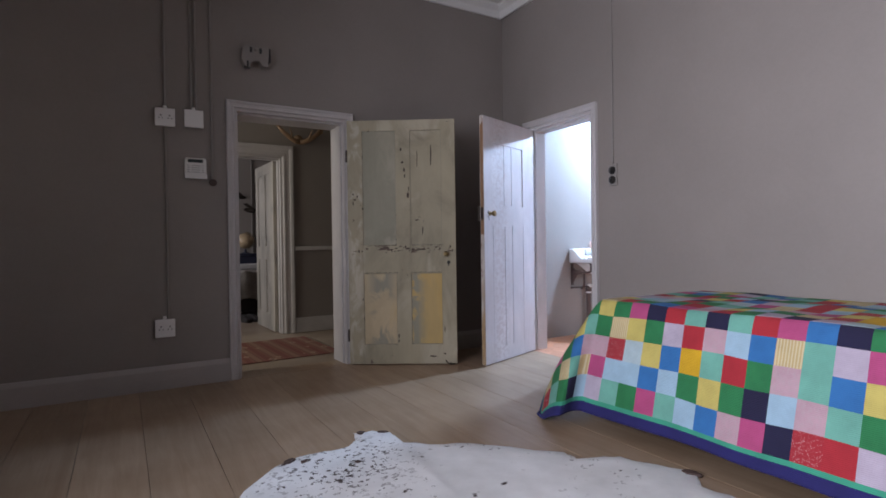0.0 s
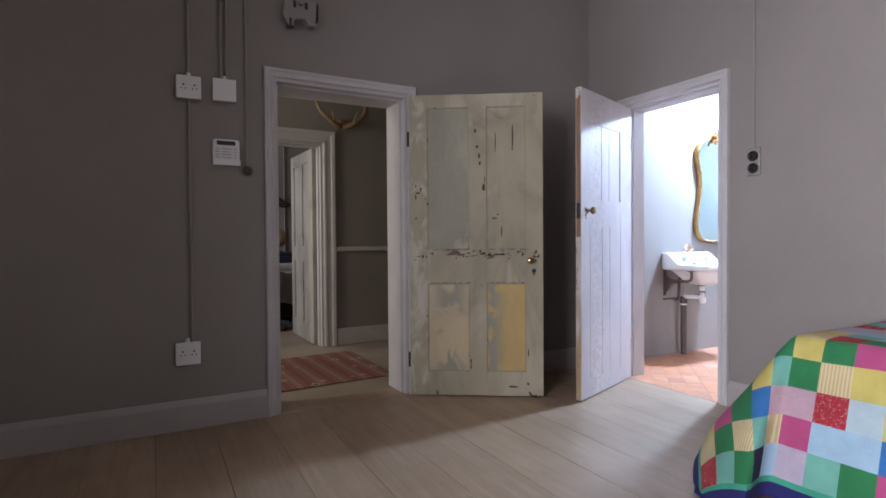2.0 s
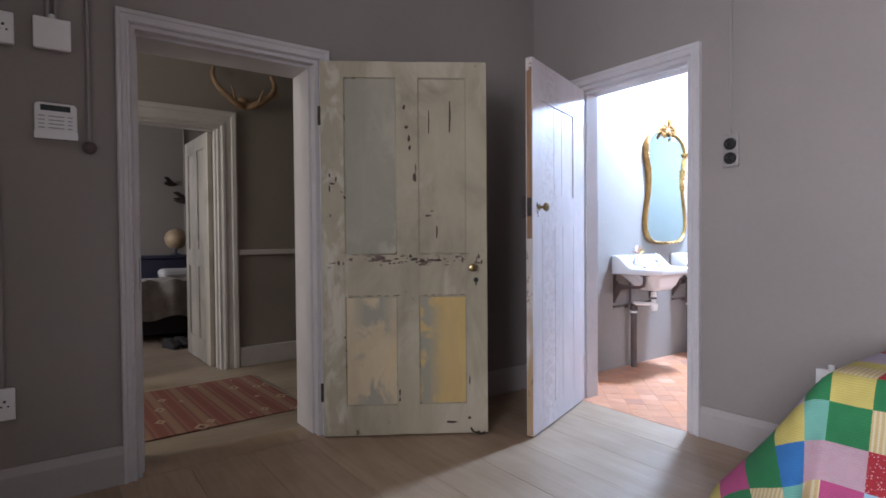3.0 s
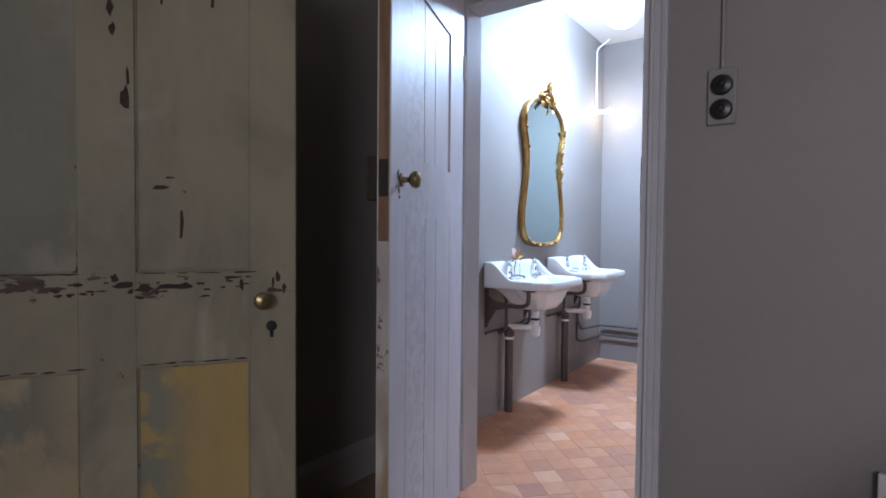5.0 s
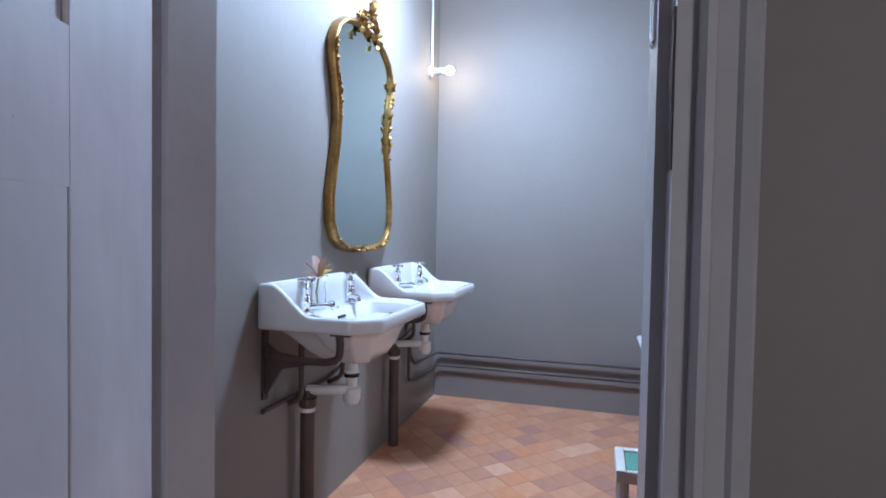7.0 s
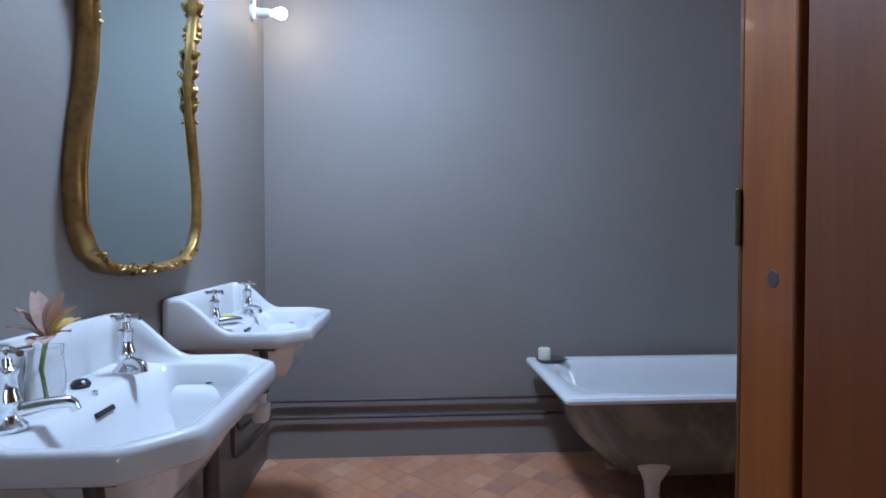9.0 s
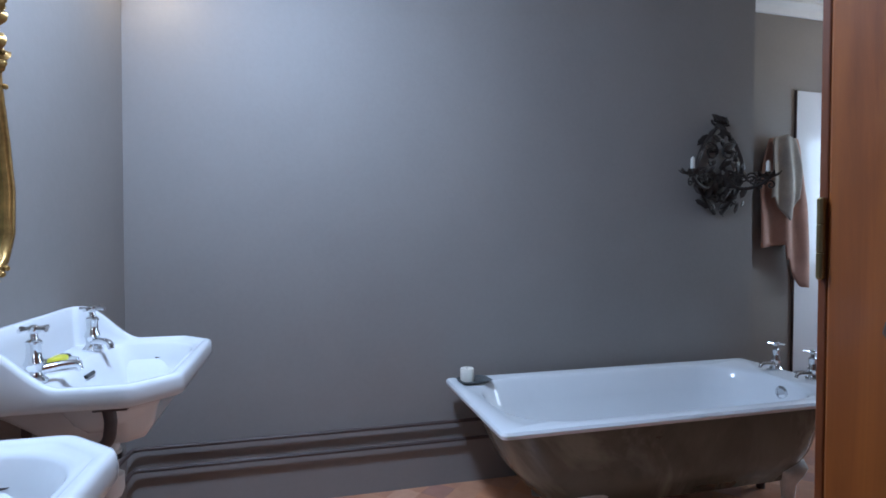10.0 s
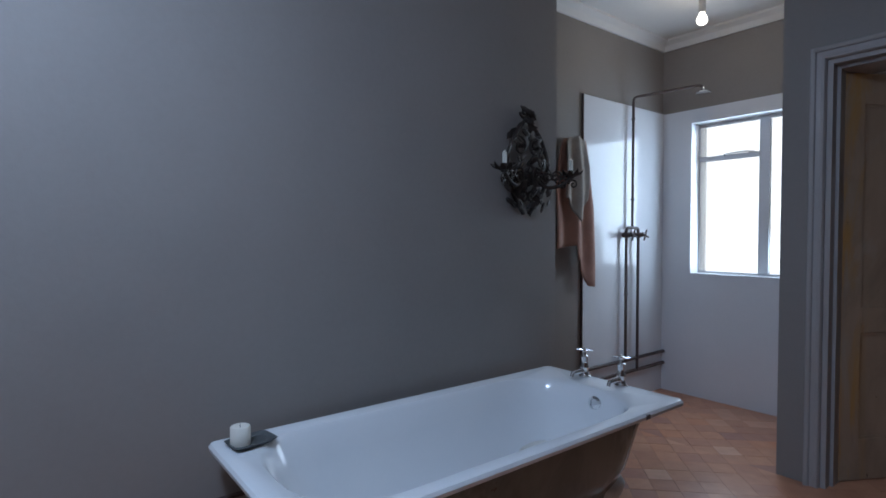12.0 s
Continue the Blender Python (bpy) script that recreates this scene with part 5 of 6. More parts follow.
part("soap", boxes((-0.026, -0.016, 0.0085, 0.026, 0.016, 0.026), bevel=0.007), "soap", sd)

# gilt mirror
mr = thing("wall_mirror", "tall waisted gilt mirror with a carved crest above the basins", "mirror", (4.768, B, 0))


def mirror_outline(off):
    """Half widths by height: round top, waist, full base."""
    out = []
    stations = [(1.035, 0.0), (1.04, 0.10), (1.055, 0.19), (1.09, 0.245), (1.15, 0.275), (1.25, 0.278), (1.36, 0.258), (1.47, 0.232), (1.57, 0.222), (1.66, 0.230), (1.75, 0.255), (1.82, 0.272), (1.88, 0.268), (1.935, 0.235), (1.98, 0.17), (2.005, 0.08), (2.01, 0.0)]
    right = [(w + 0.026 if w else 0.0, z - 0.004) for z, w in stations]
    pts = right + [(-w, z) for w, z in reversed(right[1:-1])]
    n = len(pts)
    for i, (x, z) in enumerate(pts):
        tx, tz = pts[(i + 1) % n][0] - pts[i - 1][0], pts[(i + 1) % n][1] - pts[i - 1][1]
        ln = math.hypot(tx, tz)
        out.append((x + off * tz / ln, z - off * tx / ln))
    return out


bm = bmesh.new()
loops = [[(x, y, z) for x, z in mirror_outline(o)] for o, y in ((0.019, -0.002), (0.021, -0.016), (0.017, -0.032), (0.011, -0.041), (0.004, -0.044), (-0.003, -0.041), (-0.006, -0.034), (-0.007, -0.024))]
loft(bm, loops, cap0=False, cap1=False)
part("frame", bm, "gilt", mr, "gilded carved frame", 50)
bm = bmesh.new()
loft(bm, [[(x, -0.020, z) for x, z in mirror_outline(-0.002)], [(x, -0.026, z) for x, z in mirror_outline(-0.003)]])
part("glass", bm, "mirror", mr, "old silvered glass")

def leaf(bm, at, size, turn, lean=0.0):
    """A pointed, cupped acanthus leaf lying on the frame."""
    rows = []
    for i in range(7):
        f = i / 6
        w = size * 0.34 * math.sin(math.pi * min(1.0, 0.12 + f * 0.88)) ** 0.8
        lift = size * (0.10 + 0.30 * math.sin(f * 2.6))
        rows.append([(-w, -lift * 0.4, f * size), (0, -lift - size * 0.08, f * size), (w, -lift * 0.4, f * size), (0, -lift * 0.1, f * size)])
    m = Matrix.Translation(at) @ pose(0, 0, 0, lean, turn, 0)
    loft(bm, [[m @ Vector(p) for p in r] for r in rows])


def carved_run(name, stations, size, seed):
    """Overlapping leaves and beads that follow the frame between two heights."""
    r = random.Random(seed)
    bm = bmesh.new()
    for k, ((x0, z0), (x1, z1)) in enumerate(zip(stations, stations[1:])):
        along = math.degrees(math.atan2(x1 - x0, z1 - z0))
        n = max(1, int(math.hypot(x1 - x0, z1 - z0) / (size * 0.8)))
        for i in range(n):
            f = i / n
            at = (x0 + (x1 - x0) * f, -0.036, z0 + (z1 - z0) * f)
            for side in (-1, 1):
                if r.random() < 0.8:
                    leaf(bm, (at[0] - side * size * 0.15, at[1], at[2]), size * r.uniform(0.5, 1.3), along + side * r.uniform(-30, 45), r.uniform(-12, 22))
            if r.random() < 0.5:
                bmesh.ops.create_icosphere(bm, subdivisions=2, radius=size * r.uniform(0.2, 0.4), matrix=Matrix.Translation((at[0], -0.047, at[2])))
    return tagged(part(name, bm, "gilt", mr, "", 50), kind="stuff")


ol = mirror_outline(0.006)
for sx, lo, hi, nm, sz, seed in ((1, 1.44, 1.90, "leaf_carving", 0.030, 2), (-1, 1.55, 1.88, "leaf_carving", 0.024, 4), (1, 1.0, 1.13, "base_carving", 0.026, 6), (-1, 1.0, 1.12, "base_carving", 0.026, 7)):
    run = [(x, z) for x, z in ol if lo <= z <= hi and x * sx >= -0.001]
    run.sort(key=lambda p: p[1] if lo > 1.2 else abs(p[0]))
    carved_run(nm, run, sz, seed)
bm = bmesh.new()
rng = random.Random(9)
for k in range(46):
    f = rng.random()
    x, z = rng.uniform(-0.11, 0.12), 2.0 + rng.uniform(-0.035, 0.05)
    z += 0.04 * (1 - abs(x) / 0.12) - 0.35 * max(0.0, abs(x) - 0.06)
    leaf(bm, (x, rng.uniform(-0.045, -0.028), z), rng.uniform(0.03, 0.055), rng.uniform(-150, 150), rng.uniform(-10, 25))
tagged(part("crest", bm, "gilt", mr, "pierced leafy crest", 50), kind="stuff")
bm = bmesh.new()
for s in (-1, 1):
    tube(bm, [(s * (0.03 + 0.034 * (1 - i / 18) * math.cos(i * 0.55)) + s * 0.04, -0.044, 2.035 + 0.034 * (1 - i / 18) * math.sin(i * 0.55)) for i in range(18)], 0.007, 7, taper=(1, 0.5))
for k, (dx, tw) in enumerate(((0.0, 4), (0.012, 24), (-0.012, -20), (0.006, 14))):
    leaf(bm, (dx, -0.036 - 0.004 * k, 2.06), 0.085 - 0.012 * k, tw, 8)
part("finial", bm, "gilt", mr, "", 60)

# lamps
wlamp = thing("wall_lamp", "white wall lampholder with a bare lit bulb", "lamp", (5.80, B, 2.125))
bm = lathe(bmesh.new(), [(0.036, 0), (0.036, -0.012), (0.024, -0.022), (0.02, -0.05), (0.022, -0.07), (0.018, -0.085)], n=20, axis="y")
bmesh.ops.recalc_face_normals(bm, faces=bm.faces)
part("holder", bm, "plastic", wlamp, "", 40)
bm = lathe(bmesh.new(), [(0.012, -0.085), (0.014, -0.097), (0.024, -0.115), (0.027, -0.132), (0.023, -0.148), (0.011, -0.157), (0, -0.159)], n=20, axis="y")
bmesh.ops.recalc_face_normals(bm, faces=bm.faces)
bb_ = part("bulb", bm, "lamp_white", wlamp, "lit bulb", 60)
bb_.visible_shadow = False
conduit("lamp_conduit", "white conduit from the wall lamp up to the ceiling", [[(5.80, B - 0.012, 2.155), (5.80, B - 0.012, 2.66), (5.84, B - 0.10, 2.735)]], 0.008, "plastic")
slamp = thing("ceiling_lamp", "bare lit bulb in a holder on the shower ceiling", "lamp", (5.70, 0.18, 2.31))
part("holder", lathe(bmesh.new(), [(0.018, 0.115), (0.020, 0.13), (0.018, 0.18), (0.03, 0.235), (0.04, 0.255), (0.04, 0.2645)], n=20), "cloth", slamp, "", 40)
sb_ = part("bulb", lathe(bmesh.new(), [(0, 0.045), (0.015, 0.047), (0.027, 0.058), (0.030, 0.073), (0.025, 0.091), (0.015, 0.107), (0.014, 0.116)], n=20), "lamp_white", slamp, "lit bulb", 60)
sb_.visible_shadow = False
tl = thing("ceiling_light", "cool white opal globe on the bathroom ceiling", "ceiling light", (4.85, 3.58, 2.56))
part("gallery", lathe(bmesh.new(), [(0.075, 0.19), (0.075, 0.165), (0.05, 0.15), (0.05, 0.12)], n=24), "plastic", tl, "", 40)
gb_ = part("globe", lathe(bmesh.new(), [(0.125 * math.sin(math.pi * i / 16), -0.125 * math.cos(math.pi * i / 16)) for i in range(17)], n=28), "tube_white", tl, "lit opal globe", 60)
gb_.visible_shadow = False

# bath
bt = thing("bath", "white enamel iron bath with a patinated side on claw feet", "bath", (5.585, 2.01, 0))
hw, hl, zr = 0.35, 0.80, 0.51


def bath_ring(x, y0, y1, z, r):
    return flat(round_poly([(-x, y0, r), (x, y0, r), (x, y1, r), (-x, y1, r)], 8), z)


bm = bmesh.new()
loft(bm, [bath_ring(hw - 0.012, -hl + 0.012, hl - 0.012, zr - 0.028, 0.02), bath_ring(hw, -hl, hl, zr - 0.022, 0.025), bath_ring(hw + 0.002, -hl - 0.002, hl + 0.002, zr - 0.010, 0.026), bath_ring(hw - 0.004, -hl + 0.004, hl - 0.004, zr, 0.025), bath_ring(hw - 0.02, -hl + 0.02, hl - 0.02, zr + 0.002, 0.03),
          bath_ring(hw - 0.055, -hl + 0.135, hl - 0.075, zr - 0.003, 0.26), bath_ring(hw - 0.066, -hl + 0.15, hl - 0.09, zr - 0.018, 0.26), bath_ring(hw - 0.085, -hl + 0.165, hl - 0.13, 0.40, 0.25), bath_ring(hw - 0.11, -hl + 0.18, hl - 0.20, 0.26, 0.22), bath_ring(hw - 0.16, -hl + 0.22, hl - 0.30, 0.165, 0.18), bath_ring(hw - 0.24, -hl + 0.30, hl - 0.40, 0.15, 0.1)], cap0=False)
part("tub", bm, "enamel", bt, "white enamel inside and rolled rim", 40)
bm = bmesh.new()
loft(bm, [bath_ring(hw - 0.045, -hl + 0.10, hl - 0.05, zr - 0.024, 0.18), bath_ring(hw - 0.055, -hl + 0.115, hl - 0.075, 0.42, 0.20), bath_ring(hw - 0.085, -hl + 0.135, hl - 0.14, 0.27, 0.22), bath_ring(hw - 0.14, -hl + 0.18, hl - 0.25, 0.15, 0.2), bath_ring(hw - 0.22, -hl + 0.28, hl - 0.36, 0.125, 0.1)], cap0=False)
bmesh.ops.recalc_face_normals(bm, faces=bm.faces)
part("outer_side", bm, "bath_out", bt, "patinated olive-brown iron side", 50)
for sx in (-1, 1):
    for y in (-0.52, 0.40):
        bm = bmesh.new()
        path = [(0.15, 0.25, 0.045), (0.185, 0.225, 0.075), (0.205, 0.195, 0.078), (0.21, 0.165, 0.055), (0.195, 0.12, 0.035), (0.195, 0.06, 0.030), (0.215, 0.025, 0.042), (0.215, 0.0, 0.040)]
        loft(bm, [[(sx * (x + w * 0.55 * math.cos(a)), y + w * math.sin(a) * sx, z) for a in [2 * math.pi * k / 12 for k in range(12)]] for x, z, w in path])
        bmesh.ops.recalc_face_normals(bm, faces=bm.faces)
        part("claw_foot", bm, "foot", bt, "chipped white claw foot", 50)
tap(bt, 0.105, -hl + 0.034, zr + 0.001, 180, 1.05)
tap(bt, -0.085, -hl + 0.034, zr + 0.001, 180, 1.05)
bm = lathe(bmesh.new(), [(0.033, 0.0), (0.033, 0.004), (0.022, 0.007), (0.020, 0.003), (0.0, 0.003)], n=20, axis="y")
bm.transform(Matrix.Translation((-0.045, -hl + 0.157, 0.447)))
part("overflow", bm, "chrome", bt, "round chrome overflow", 40)
part("overflow_pipe", tube(bmesh.new(), bend([(0.02, -hl + 0.145, 0.43), (0.02, -hl + 0.10, 0.42), (0.02, -hl + 0.11, 0.2), (0.02, -hl + 0.2, 0.06), (0.02, -hl + 0.2, 0.0)], 0.05), 0.018, 10), "pipe", bt, "", 40)
part("rim_chip", boxes((-hw - 0.0035, -0.55, zr - 0.022, -hw + 0.004, -0.525, zr - 0.004), bevel=0.002), "pipe", bt, "dark chip in the rim")

cd_ = thing("candle_dish", "dark slate dish on the corner of the bath", "dish", (5.835, 2.725, zr + 0.0025), 8)
bm = bmesh.new()
loft(bm, [flat(round_poly([(-0.05 * f, -0.09 * f, 0.02), (0.05 * f, -0.09 * f, 0.02), (0.05 * f, 0.05 * f, 0.02), (-0.05 * f, 0.05 * f, 0.02)]), z) for f, z in ((0.8, 0), (1.0, 0.012), (0.94, 0.014), (0.78, 0.005))])
part("dish", bm, "slate", cd_)
ca = thing("candle", "short thick ivory pillar candle on a dark dish", "candle", (5.832, 2.74, zr + 0.008))
part("wax", lathe(bmesh.new(), [(0.029, 0), (0.030, 0.003), (0.030, 0.054), (0.027, 0.058), (0.02, 0.055), (0, 0.053)], n=22), "wax", ca, "", 40)
part("wick", tube(bmesh.new(), [(0, 0, 0.053), (0.001, 0, 0.058), (0.003, 0, 0.063)], 0.001, 6), "black", ca)

conduit("water_pipes", "pair of dark pipes along the bathroom walls", [
    [(5.42, B - 0.03, 0.50), (5.42, B - 0.03, 0.40), (5.50, B - 0.03, 0.33), (XE - 0.03, B - 0.03, 0.30), (XE - 0.03, 1.07, 0.30)],
    [(5.40, B - 0.03, 0.50), (5.40, B - 0.03, 0.26), (5.55, B - 0.03, 0.225), (XE - 0.03, B - 0.03, 0.215), (XE - 0.03, 1.07, 0.215)]], 0.0085, "pipe")
st = thing("shower", "exposed dark copper shower pipes with a rose and wheel valves", "shower", (XS - 0.013, 0, 0))
for y in (0.008, -0.135):
    part("feed_pipe", tube(bmesh.new(), [(-0.03, y, 0.29 if y > 0 else 0.205), (-0.03, y, 0.7), (-0.03, y, 1.12)], 0.010, 10), "pipe", st, "", 40)
for z in (0.29, 0.205):
    part("wall_pipe", tube(bmesh.new(), [(-0.022, YS + 0.02, z), (-0.022, 0.2, z), (-0.022, 1.075, z)], 0.012, 10), "pipe", st, "", 40)
part("riser", tube(bmesh.new(), bend([(-0.03, -0.062, 1.20), (-0.03, -0.062, 2.10), (-0.37, -0.30, 2.15), (-0.385, -0.31, 2.135)], 0.03), 0.009, 10), "pipe", st, "", 40)
part("rose", lathe(bmesh.new(), [(0.010, 2.14), (0.012, 2.125), (0.045, 2.105), (0.047, 2.097), (0.0, 2.095)], (-0.388, -0.312, 0), 20), "chrome", st, "chrome shower rose", 40)
bm = tube(bmesh.new(), bend([(-0.03, 0.008, 1.12), (-0.03, 0.008, 1.205), (-0.03, -0.135, 1.205), (-0.03, -0.135, 1.12)], 0.03), 0.011, 10)
part("bridge", bm, "pipe", st, "", 40)
for y in (0.008, -0.135):
    bm = lathe(bmesh.new(), [(0.018, -0.005), (0.018, -0.05), (0.012, -0.055), (0.010, -0.085)], (0, y, 1.155), 14, "x")
    bmesh.ops.recalc_face_normals(bm, faces=bm.faces)
    for a in range(4):
        c, s = math.cos(a * math.pi / 2 + 0.4), math.sin(a * math.pi / 2 + 0.4)
        tube(bm, [(-0.085, y, 1.155), (-0.085, y + 0.02 * c, 1.155 + 0.02 * s), (-0.085, y + 0.04 * c, 1.155 + 0.04 * s)], 0.006, 8)
    part("valve", bm, "pipe", st, "dark cross-handled valve", 40)
for z in (0.75, 1.4, 1.95):
    y = 0.008 if z < 1 else -0.062
    part("pipe_clip", lathe(bmesh.new(), [(0.014, z - 0.006), (0.014, z + 0.006)], (-0.03, y, 0), 12), "pipe", st)

# sconce on the bath wall
sc = thing("candle_sconce", "ornate rusty wrought-iron sconce with candles above the bath", "sconce", (XE, 1.325, 1.50), -90)


def scroll(bm, at, r, turns, side, plane, thick=0.006, n=22):
    pts = []
    for i in range(n):
        f = i / (n - 1)
        a, rr = side * f * turns * 2 * math.pi, r * (1 - 0.85 * f)
        u, w = rr * math.cos(a) - r, rr * math.sin(a)
        pts.append(Vector(at) + Vector(plane[0]) * u + Vector(plane[1]) * w)
    return tube(bm, pts, thick, 7)


PL = ((1, 0, 0), (0, 0, 1))
bm = bmesh.new()
for s in (-1, 1):
    tube(bm, bend([(0, -0.02, 0.22), (s * 0.08, -0.03, 0.15), (s * 0.15, -0.03, 0.02), (s * 0.12, -0.03, -0.12), (s * 0.02, -0.02, -0.24)], 0.06), 0.010, 8)
    scroll(bm, (s * 0.11, -0.03, 0.08), 0.055 * s, 1.4, s, PL)
    scroll(bm, (s * 0.13, -0.03, -0.05), 0.06 * s, 1.4, -s, PL)
    scroll(bm, (s * 0.06, -0.03, -0.16), 0.035 * s, 1.3, s, PL)
    scroll(bm, (s * 0.05, -0.025, 0.245), 0.03 * s, 1.3, -s, PL, 0.007)
part("back_frame", bm, "iron", sc, "scrolled iron back", 50)
bm = bmesh.new()
rng = random.Random(8)
for k in range(104):
    z = rng.uniform(-0.24, 0.26) if k < 64 else rng.uniform(-0.20, 0.02)
    half = 0.045 if z > 0.19 else 0.135 * (1 - abs(z + 0.04) * 2.4) + 0.035
    x = rng.uniform(-1, 1) * half * (1.0 if k < 64 else 0.7)
    m = Matrix.Translation((x, rng.uniform(-0.055, -0.012), z)) @ pose(0, 0, 0, rng.uniform(-50, 50), rng.uniform(-180, 180), rng.uniform(-40, 40)) @ Matrix.Diagonal((0.55, 0.22, 1.2, 1))
    bmesh.ops.create_icosphere(bm, subdivisions=1, radius=rng.uniform(0.018, 0.034), matrix=m)
tagged(part("leaf_work", bm, "iron", sc, "cast iron leaves", 60), kind="stuff")
for s in (-1, 1):
    arm = part("arm", tube(bmesh.new(), bend([(s * 0.03, -0.03, -0.06), (s * 0.10, -0.055, -0.115), (s * 0.18, -0.09, -0.10), (s * 0.23, -0.105, -0.06)], 0.06), 0.009, 8), "iron", sc, "", 50)
    bm = bmesh.new()
    pl = ((s * 0.93, -0.36, 0), (0, 0, 1))
    for at, r in (((s * 0.13, -0.07, -0.07), 0.035), ((s * 0.18, -0.088, -0.055), 0.03), ((s * 0.22, -0.10, -0.09), 0.033), ((s * 0.09, -0.055, -0.06), 0.03)):
        scroll(bm, at, r, 1.5, 1, pl, 0.0048)
        scroll(bm, at, -r * 0.8, 1.3, -1, pl, 0.0045)
    tagged(part("scroll_work", bm, "iron", arm, "", 50), kind="stuff")
    bm = bmesh.new()
    for k in range(10):
        a = 2 * math.pi * k / 10
        c, d = math.cos(a), math.sin(a)
        leaf = [(0.012 * c - 0.009 * d, 0.012 * d + 0.009 * c, -0.055), (0.012 * c + 0.009 * d, 0.012 * d - 0.009 * c, -0.055), (0.05 * c + 0.012 * d, 0.05 * d - 0.012 * c, -0.042), (0.064 * c, 0.064 * d, -0.028 + 0.008 * (k % 2)), (0.05 * c - 0.012 * d, 0.05 * d + 0.012 * c, -0.042)]
        loft(bm, [[(x + s * 0.23, y - 0.105, z) for x, y, z in leaf], [(x + s * 0.23, y - 0.105, z + 0.004) for x, y, z in leaf]])
    lathe(bm, [(0.016, -0.062), (0.02, -0.05), (0.014, -0.04), (0.014, -0.022)], (s * 0.23, -0.105, 0), 14)
    tagged(part("drip_pan", bm, "iron", arm, "leafy iron drip pan", 50), kind="stuff")
    part("candle", lathe(bmesh.new(), [(0.010, -0.03), (0.010, 0.028), (0.006, 0.03), (0.003, 0.036), (0, 0.038)], (s * 0.23, -0.105, 0), 14), "wax", arm, "short ivory candle", 40)

# towels on the shower wall
hk = thing("towel_hook", "small iron hook on the shower wall", "hook", (XS, 0.60, 1.72), -90)
part("peg", tube(bmesh.new(), bend([(0, 0, 0), (0, -0.05, 0), (0, -0.06, 0.03)], 0.02), 0.006, 8), "iron", hk)


def hanging(name, label, material, hem, gather, spread, depth, folds, seed, y0):
    """Cloth gathered at a hook and hanging in folds; hem gives the length by place along the width."""
    bm = bmesh.new()
    rows, cols = 26, 40
    g = []
    for i in range(rows):
        f = i / (rows - 1)
        r = []
        for j in range(cols):
            s = j / (cols - 1) * 2 - 1
            k = gather + (spread - gather) * min(1, f * 2.2) ** 0.7
            amp = depth * (0.35 + 0.65 * min(1, f * 3))
            y = y0 + s * k + 0.01 * math.sin(f * 5 + seed)
            x = XS - 0.035 - depth - amp * math.sin(s * folds + seed + f * 0.8) - 0.02 * (1 - s * s)
            z = 1.755 - 0.02 * abs(s) - f * hem(s)
            r.append(bm.verts.new((x, y, z)))
        g.append(r)
    for i in range(rows - 1):
        for j in range(cols - 1):
            bm.faces.new((g[i][j], g[i][j + 1], g[i + 1][j + 1], g[i + 1][j]))
    ob = tagged(part(name, bm, material, None, "", 70), label, "towel")
    so = ob.modifiers.new("thickness", "SOLIDIFY")
    so.thickness = 0.006
    return ob


hanging("towel", "dusty pink towel hanging in folds from a hook", "towel", lambda s: 0.66 if s > 0.1 else 0.75 + 0.16 * min(1, max(0, (-s - 0.1) / 0.5)), 0.11, 0.19, 0.018, 7.0, 0.4, 0.575)
hanging("hand_towel", "greyish cream cotton cloth hung over the pink towel", "tea_cloth", lambda s: 0.36 + 0.16 * (1 - min(1, abs(s + 0.1) / 0.9)), 0.08, 0.11, 0.014, 6.0, 1.6, 0.60).location.x = -0.035

# ---- floors, piece by piece ----
fl = thing("floor", "wide pale pine floorboards, worn and dusty", "floor", kind="structure")
part("subfloor", boxes((-2.6, -2.6, -0.12, X, W + 0.2, -0.022)), "gap", fl)
seams = [-2.6 + 0.02] + [-2.37 + 0.2925 * i for i in range(1, 19)] + [X - 0.001]
for i, (a, b) in enumerate(zip(seams, seams[1:])):
    w = round(b - a, 4)
    cuts = [-2.6, -1.1 + 0.9 * math.sin(i * 2.3), W - 0.001] if i % 3 == 0 else [-2.6, W - 0.001]
    for y0, y1 in zip(cuts, cuts[1:]):
        part("floorboard", boxes((a + 0.0011, y0 + 0.001, -0.02, b - 0.0011, y1 - 0.001, 0.0005 * math.sin(i * 5.1)), bevel=0.0008), "board", fl)
part("floorboard", boxes((0.632, W, -0.02, 1.523, W + 0.199, 0.001), bevel=0.0015), "board", fl)

tf = thing("floor_bathroom", "small terracotta floor tiles laid diagonally in mixed tones", "floor", kind="structure")
part("mortar", boxes((X, 0.14, -0.1, XS, B, -0.0012), (5.02, YS, -0.1, XS, 0.14, -0.0012), (3.0, -1.65, -0.1, 5.02, 0.14, -0.0012)), "grout", tf)
side, joint = 0.112, 0.0012
h = (side - joint) / 2
tile_bm = bmesh.new()
loft(tile_bm, [[(-h, -h, -0.008), (h, -h, -0.008), (h, h, -0.008), (-h, h, -0.008)], [(-h, -h, -0.0015), (h, -h, -0.0015), (h, h, -0.0015), (-h, h, -0.0015)],
               [(-h + 0.0015, -h + 0.0008, 0), (h - 0.0015, -h + 0.0008, 0), (h - 0.0015, h - 0.0008, 0), (-h + 0.0015, h - 0.0008, 0)]], cap0=False)
first = part("tile", tile_bm, "clay", tf)
tile_mesh = first.data
rest = bmesh.new()
rng = random.Random(4)
near, spots = 0, []
REGIONS = [(XB, 0.4, XE, B), (X, 2.95, XB, 3.74), (5.2, YS, XS, 0.4), (XE, 0.4, XS, 1.085), (4.18, -1.6, 5.02, 0.4)]


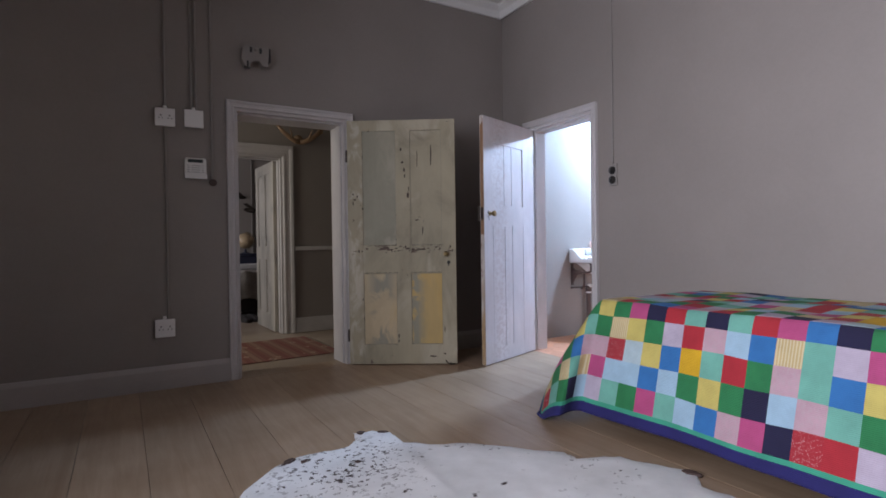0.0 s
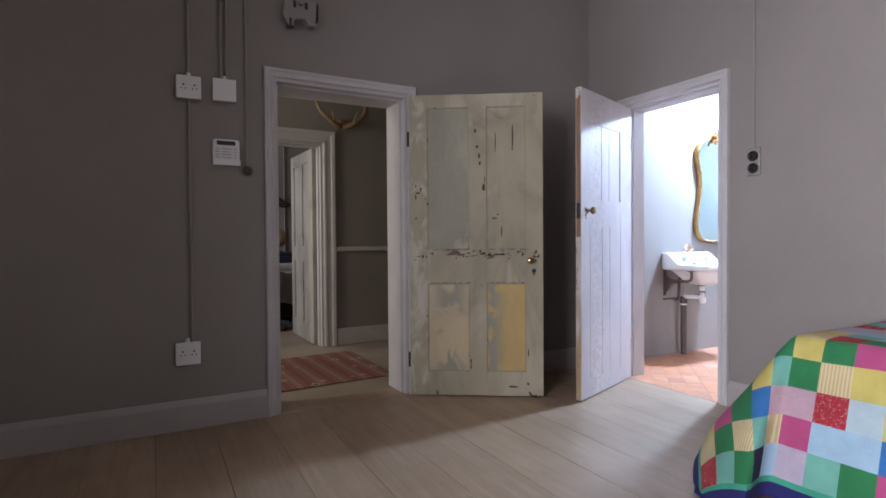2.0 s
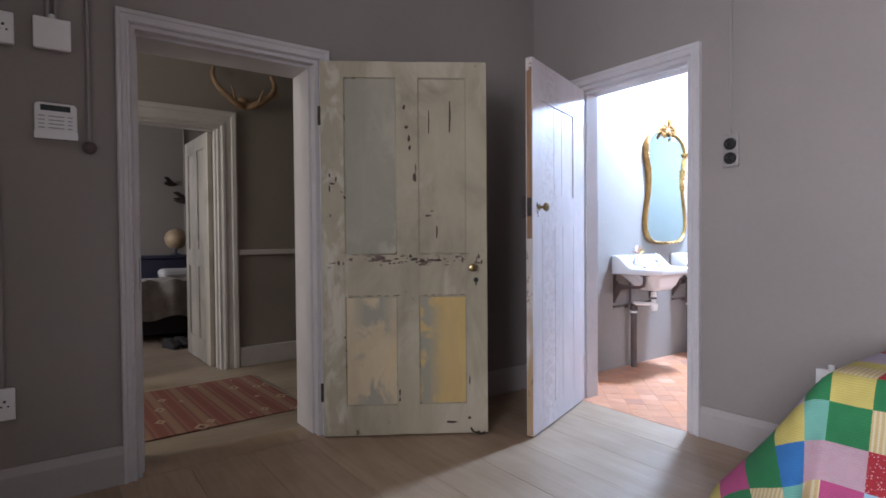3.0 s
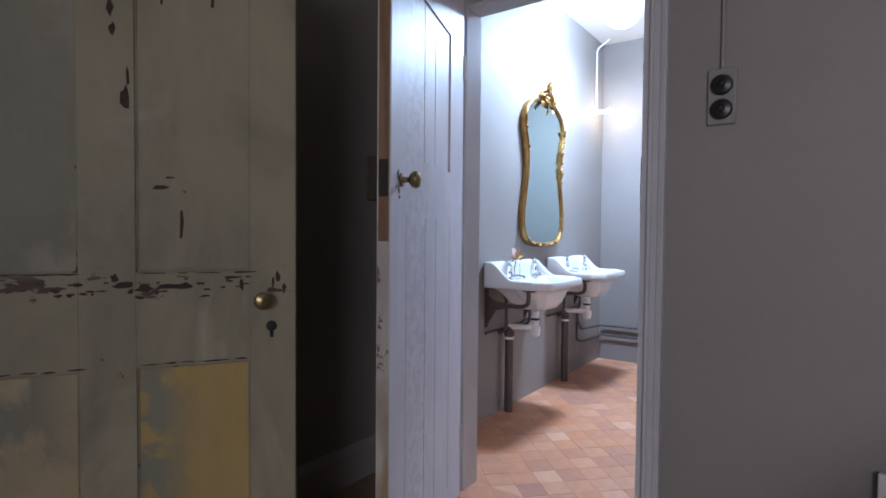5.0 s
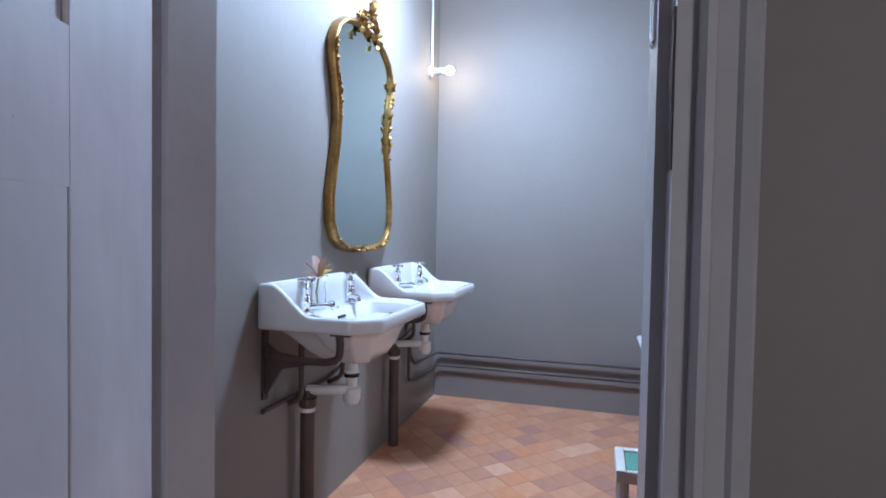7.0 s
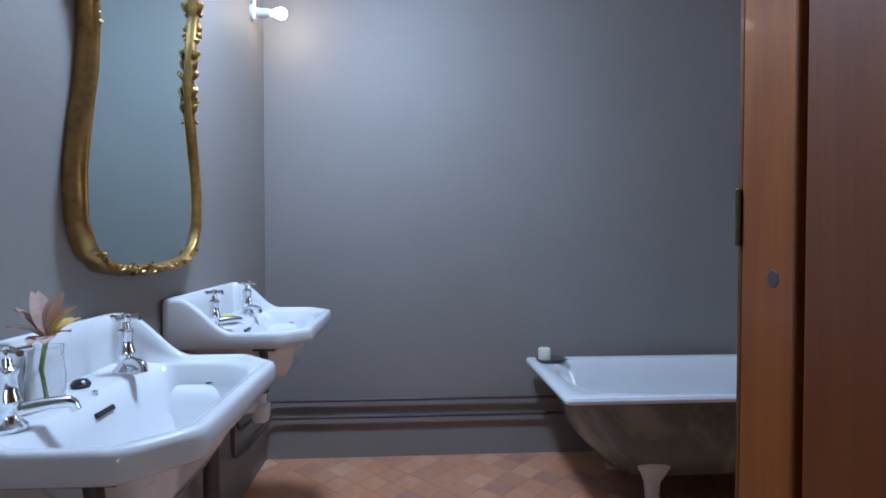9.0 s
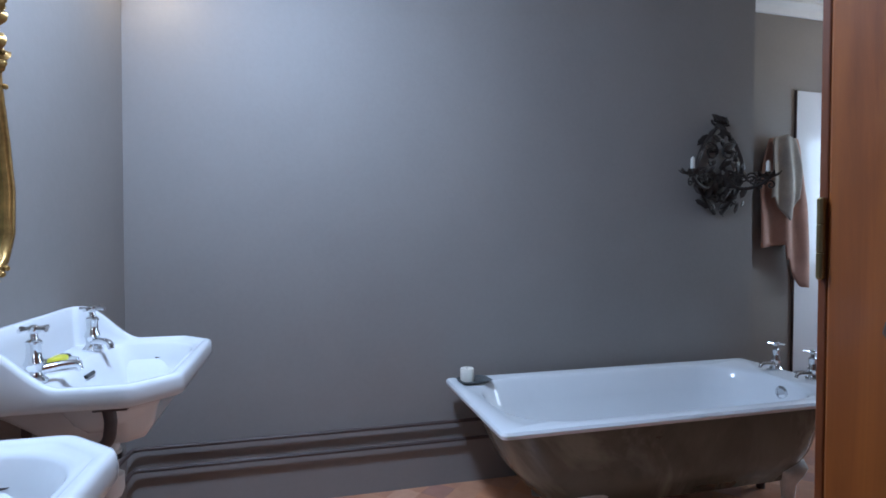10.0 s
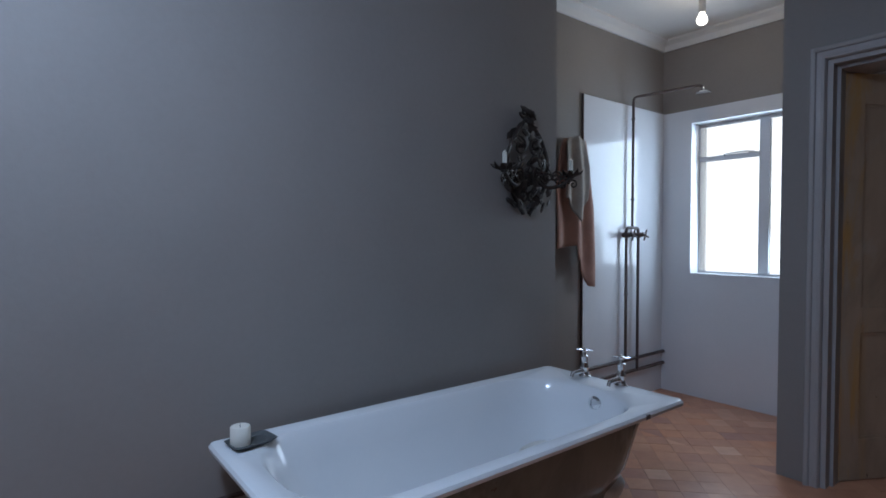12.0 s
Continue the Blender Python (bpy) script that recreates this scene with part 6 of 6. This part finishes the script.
def clipped(poly, x0, y0, x1, y1):
    """A convex outline cut to a rectangle."""
    for axis, limit, keep in ((0, x0, 1), (0, x1, -1), (1, y0, 1), (1, y1, -1)):
        out = []
        for p, q in zip(poly, poly[1:] + poly[:1]):
            dp, dq = (p[axis] - limit) * keep, (q[axis] - limit) * keep
            if dp >= 0:
                out.append(p)
            if dp * dq < 0:
                f = dp / (dp - dq)
                out.append((p[0] + (q[0] - p[0]) * f, p[1] + (q[1] - p[1]) * f))
        poly = out
        if len(poly) < 3:
            return []
    return poly


cut_tiles = []
for i in range(-60, 60):
    for j in range(-60, 60):
        cx, cy = 4.6 + (i - j) * side * 0.70711, 2.6 + (i + j) * side * 0.70711
        r = h * 1.41421
        diamond = [(cx + r, cy), (cx, cy + r), (cx - r, cy), (cx, cy - r)]
        for x0, y0, x1, y1 in REGIONS:
            if x0 + r <= cx <= x1 - r and y0 + r <= cy <= y1 - r:
                spots.append((math.hypot(cx - 4.7, cy - 3.2), cx, cy))
            elif x0 - r < cx < x1 + r and y0 - r < cy < y1 + r:
                poly = clipped(diamond, x0, y0, x1, y1)
                if poly:
                    cut_tiles.append(poly)
spots.sort()
c45 = math.cos(math.pi / 4)
for k, (_, cx, cy) in enumerate(spots):
    dz, turn = 0.0012 * rng.random(), 45 + rng.uniform(-0.6, 0.6)
    if k < 299:
        ob = first if k == 0 else new("tile", tile_mesh)
        ob.parent = tf
        ob.matrix_basis = pose(cx, cy, dz, 0, 0, turn)
    else:
        m = pose(cx, cy, dz, 0, 0, turn)
        loops = [[m @ Vector(p) for p in lp] for lp in ([(-h, -h, -0.008), (h, -h, -0.008), (h, h, -0.008), (-h, h, -0.008)], [(-h, -h, 0), (h, -h, 0), (h, h, 0), (-h, h, 0)])]
        loft(rest, loops, cap0=False)
for poly in cut_tiles:
    loft(rest, [[(x, y, -0.008) for x, y in poly], [(x, y, 0.0004) for x, y in poly]], cap0=False)
tagged(part("tiles", rest, "clay", tf, "smaller tiles farther from the doorway"), kind="stuff")
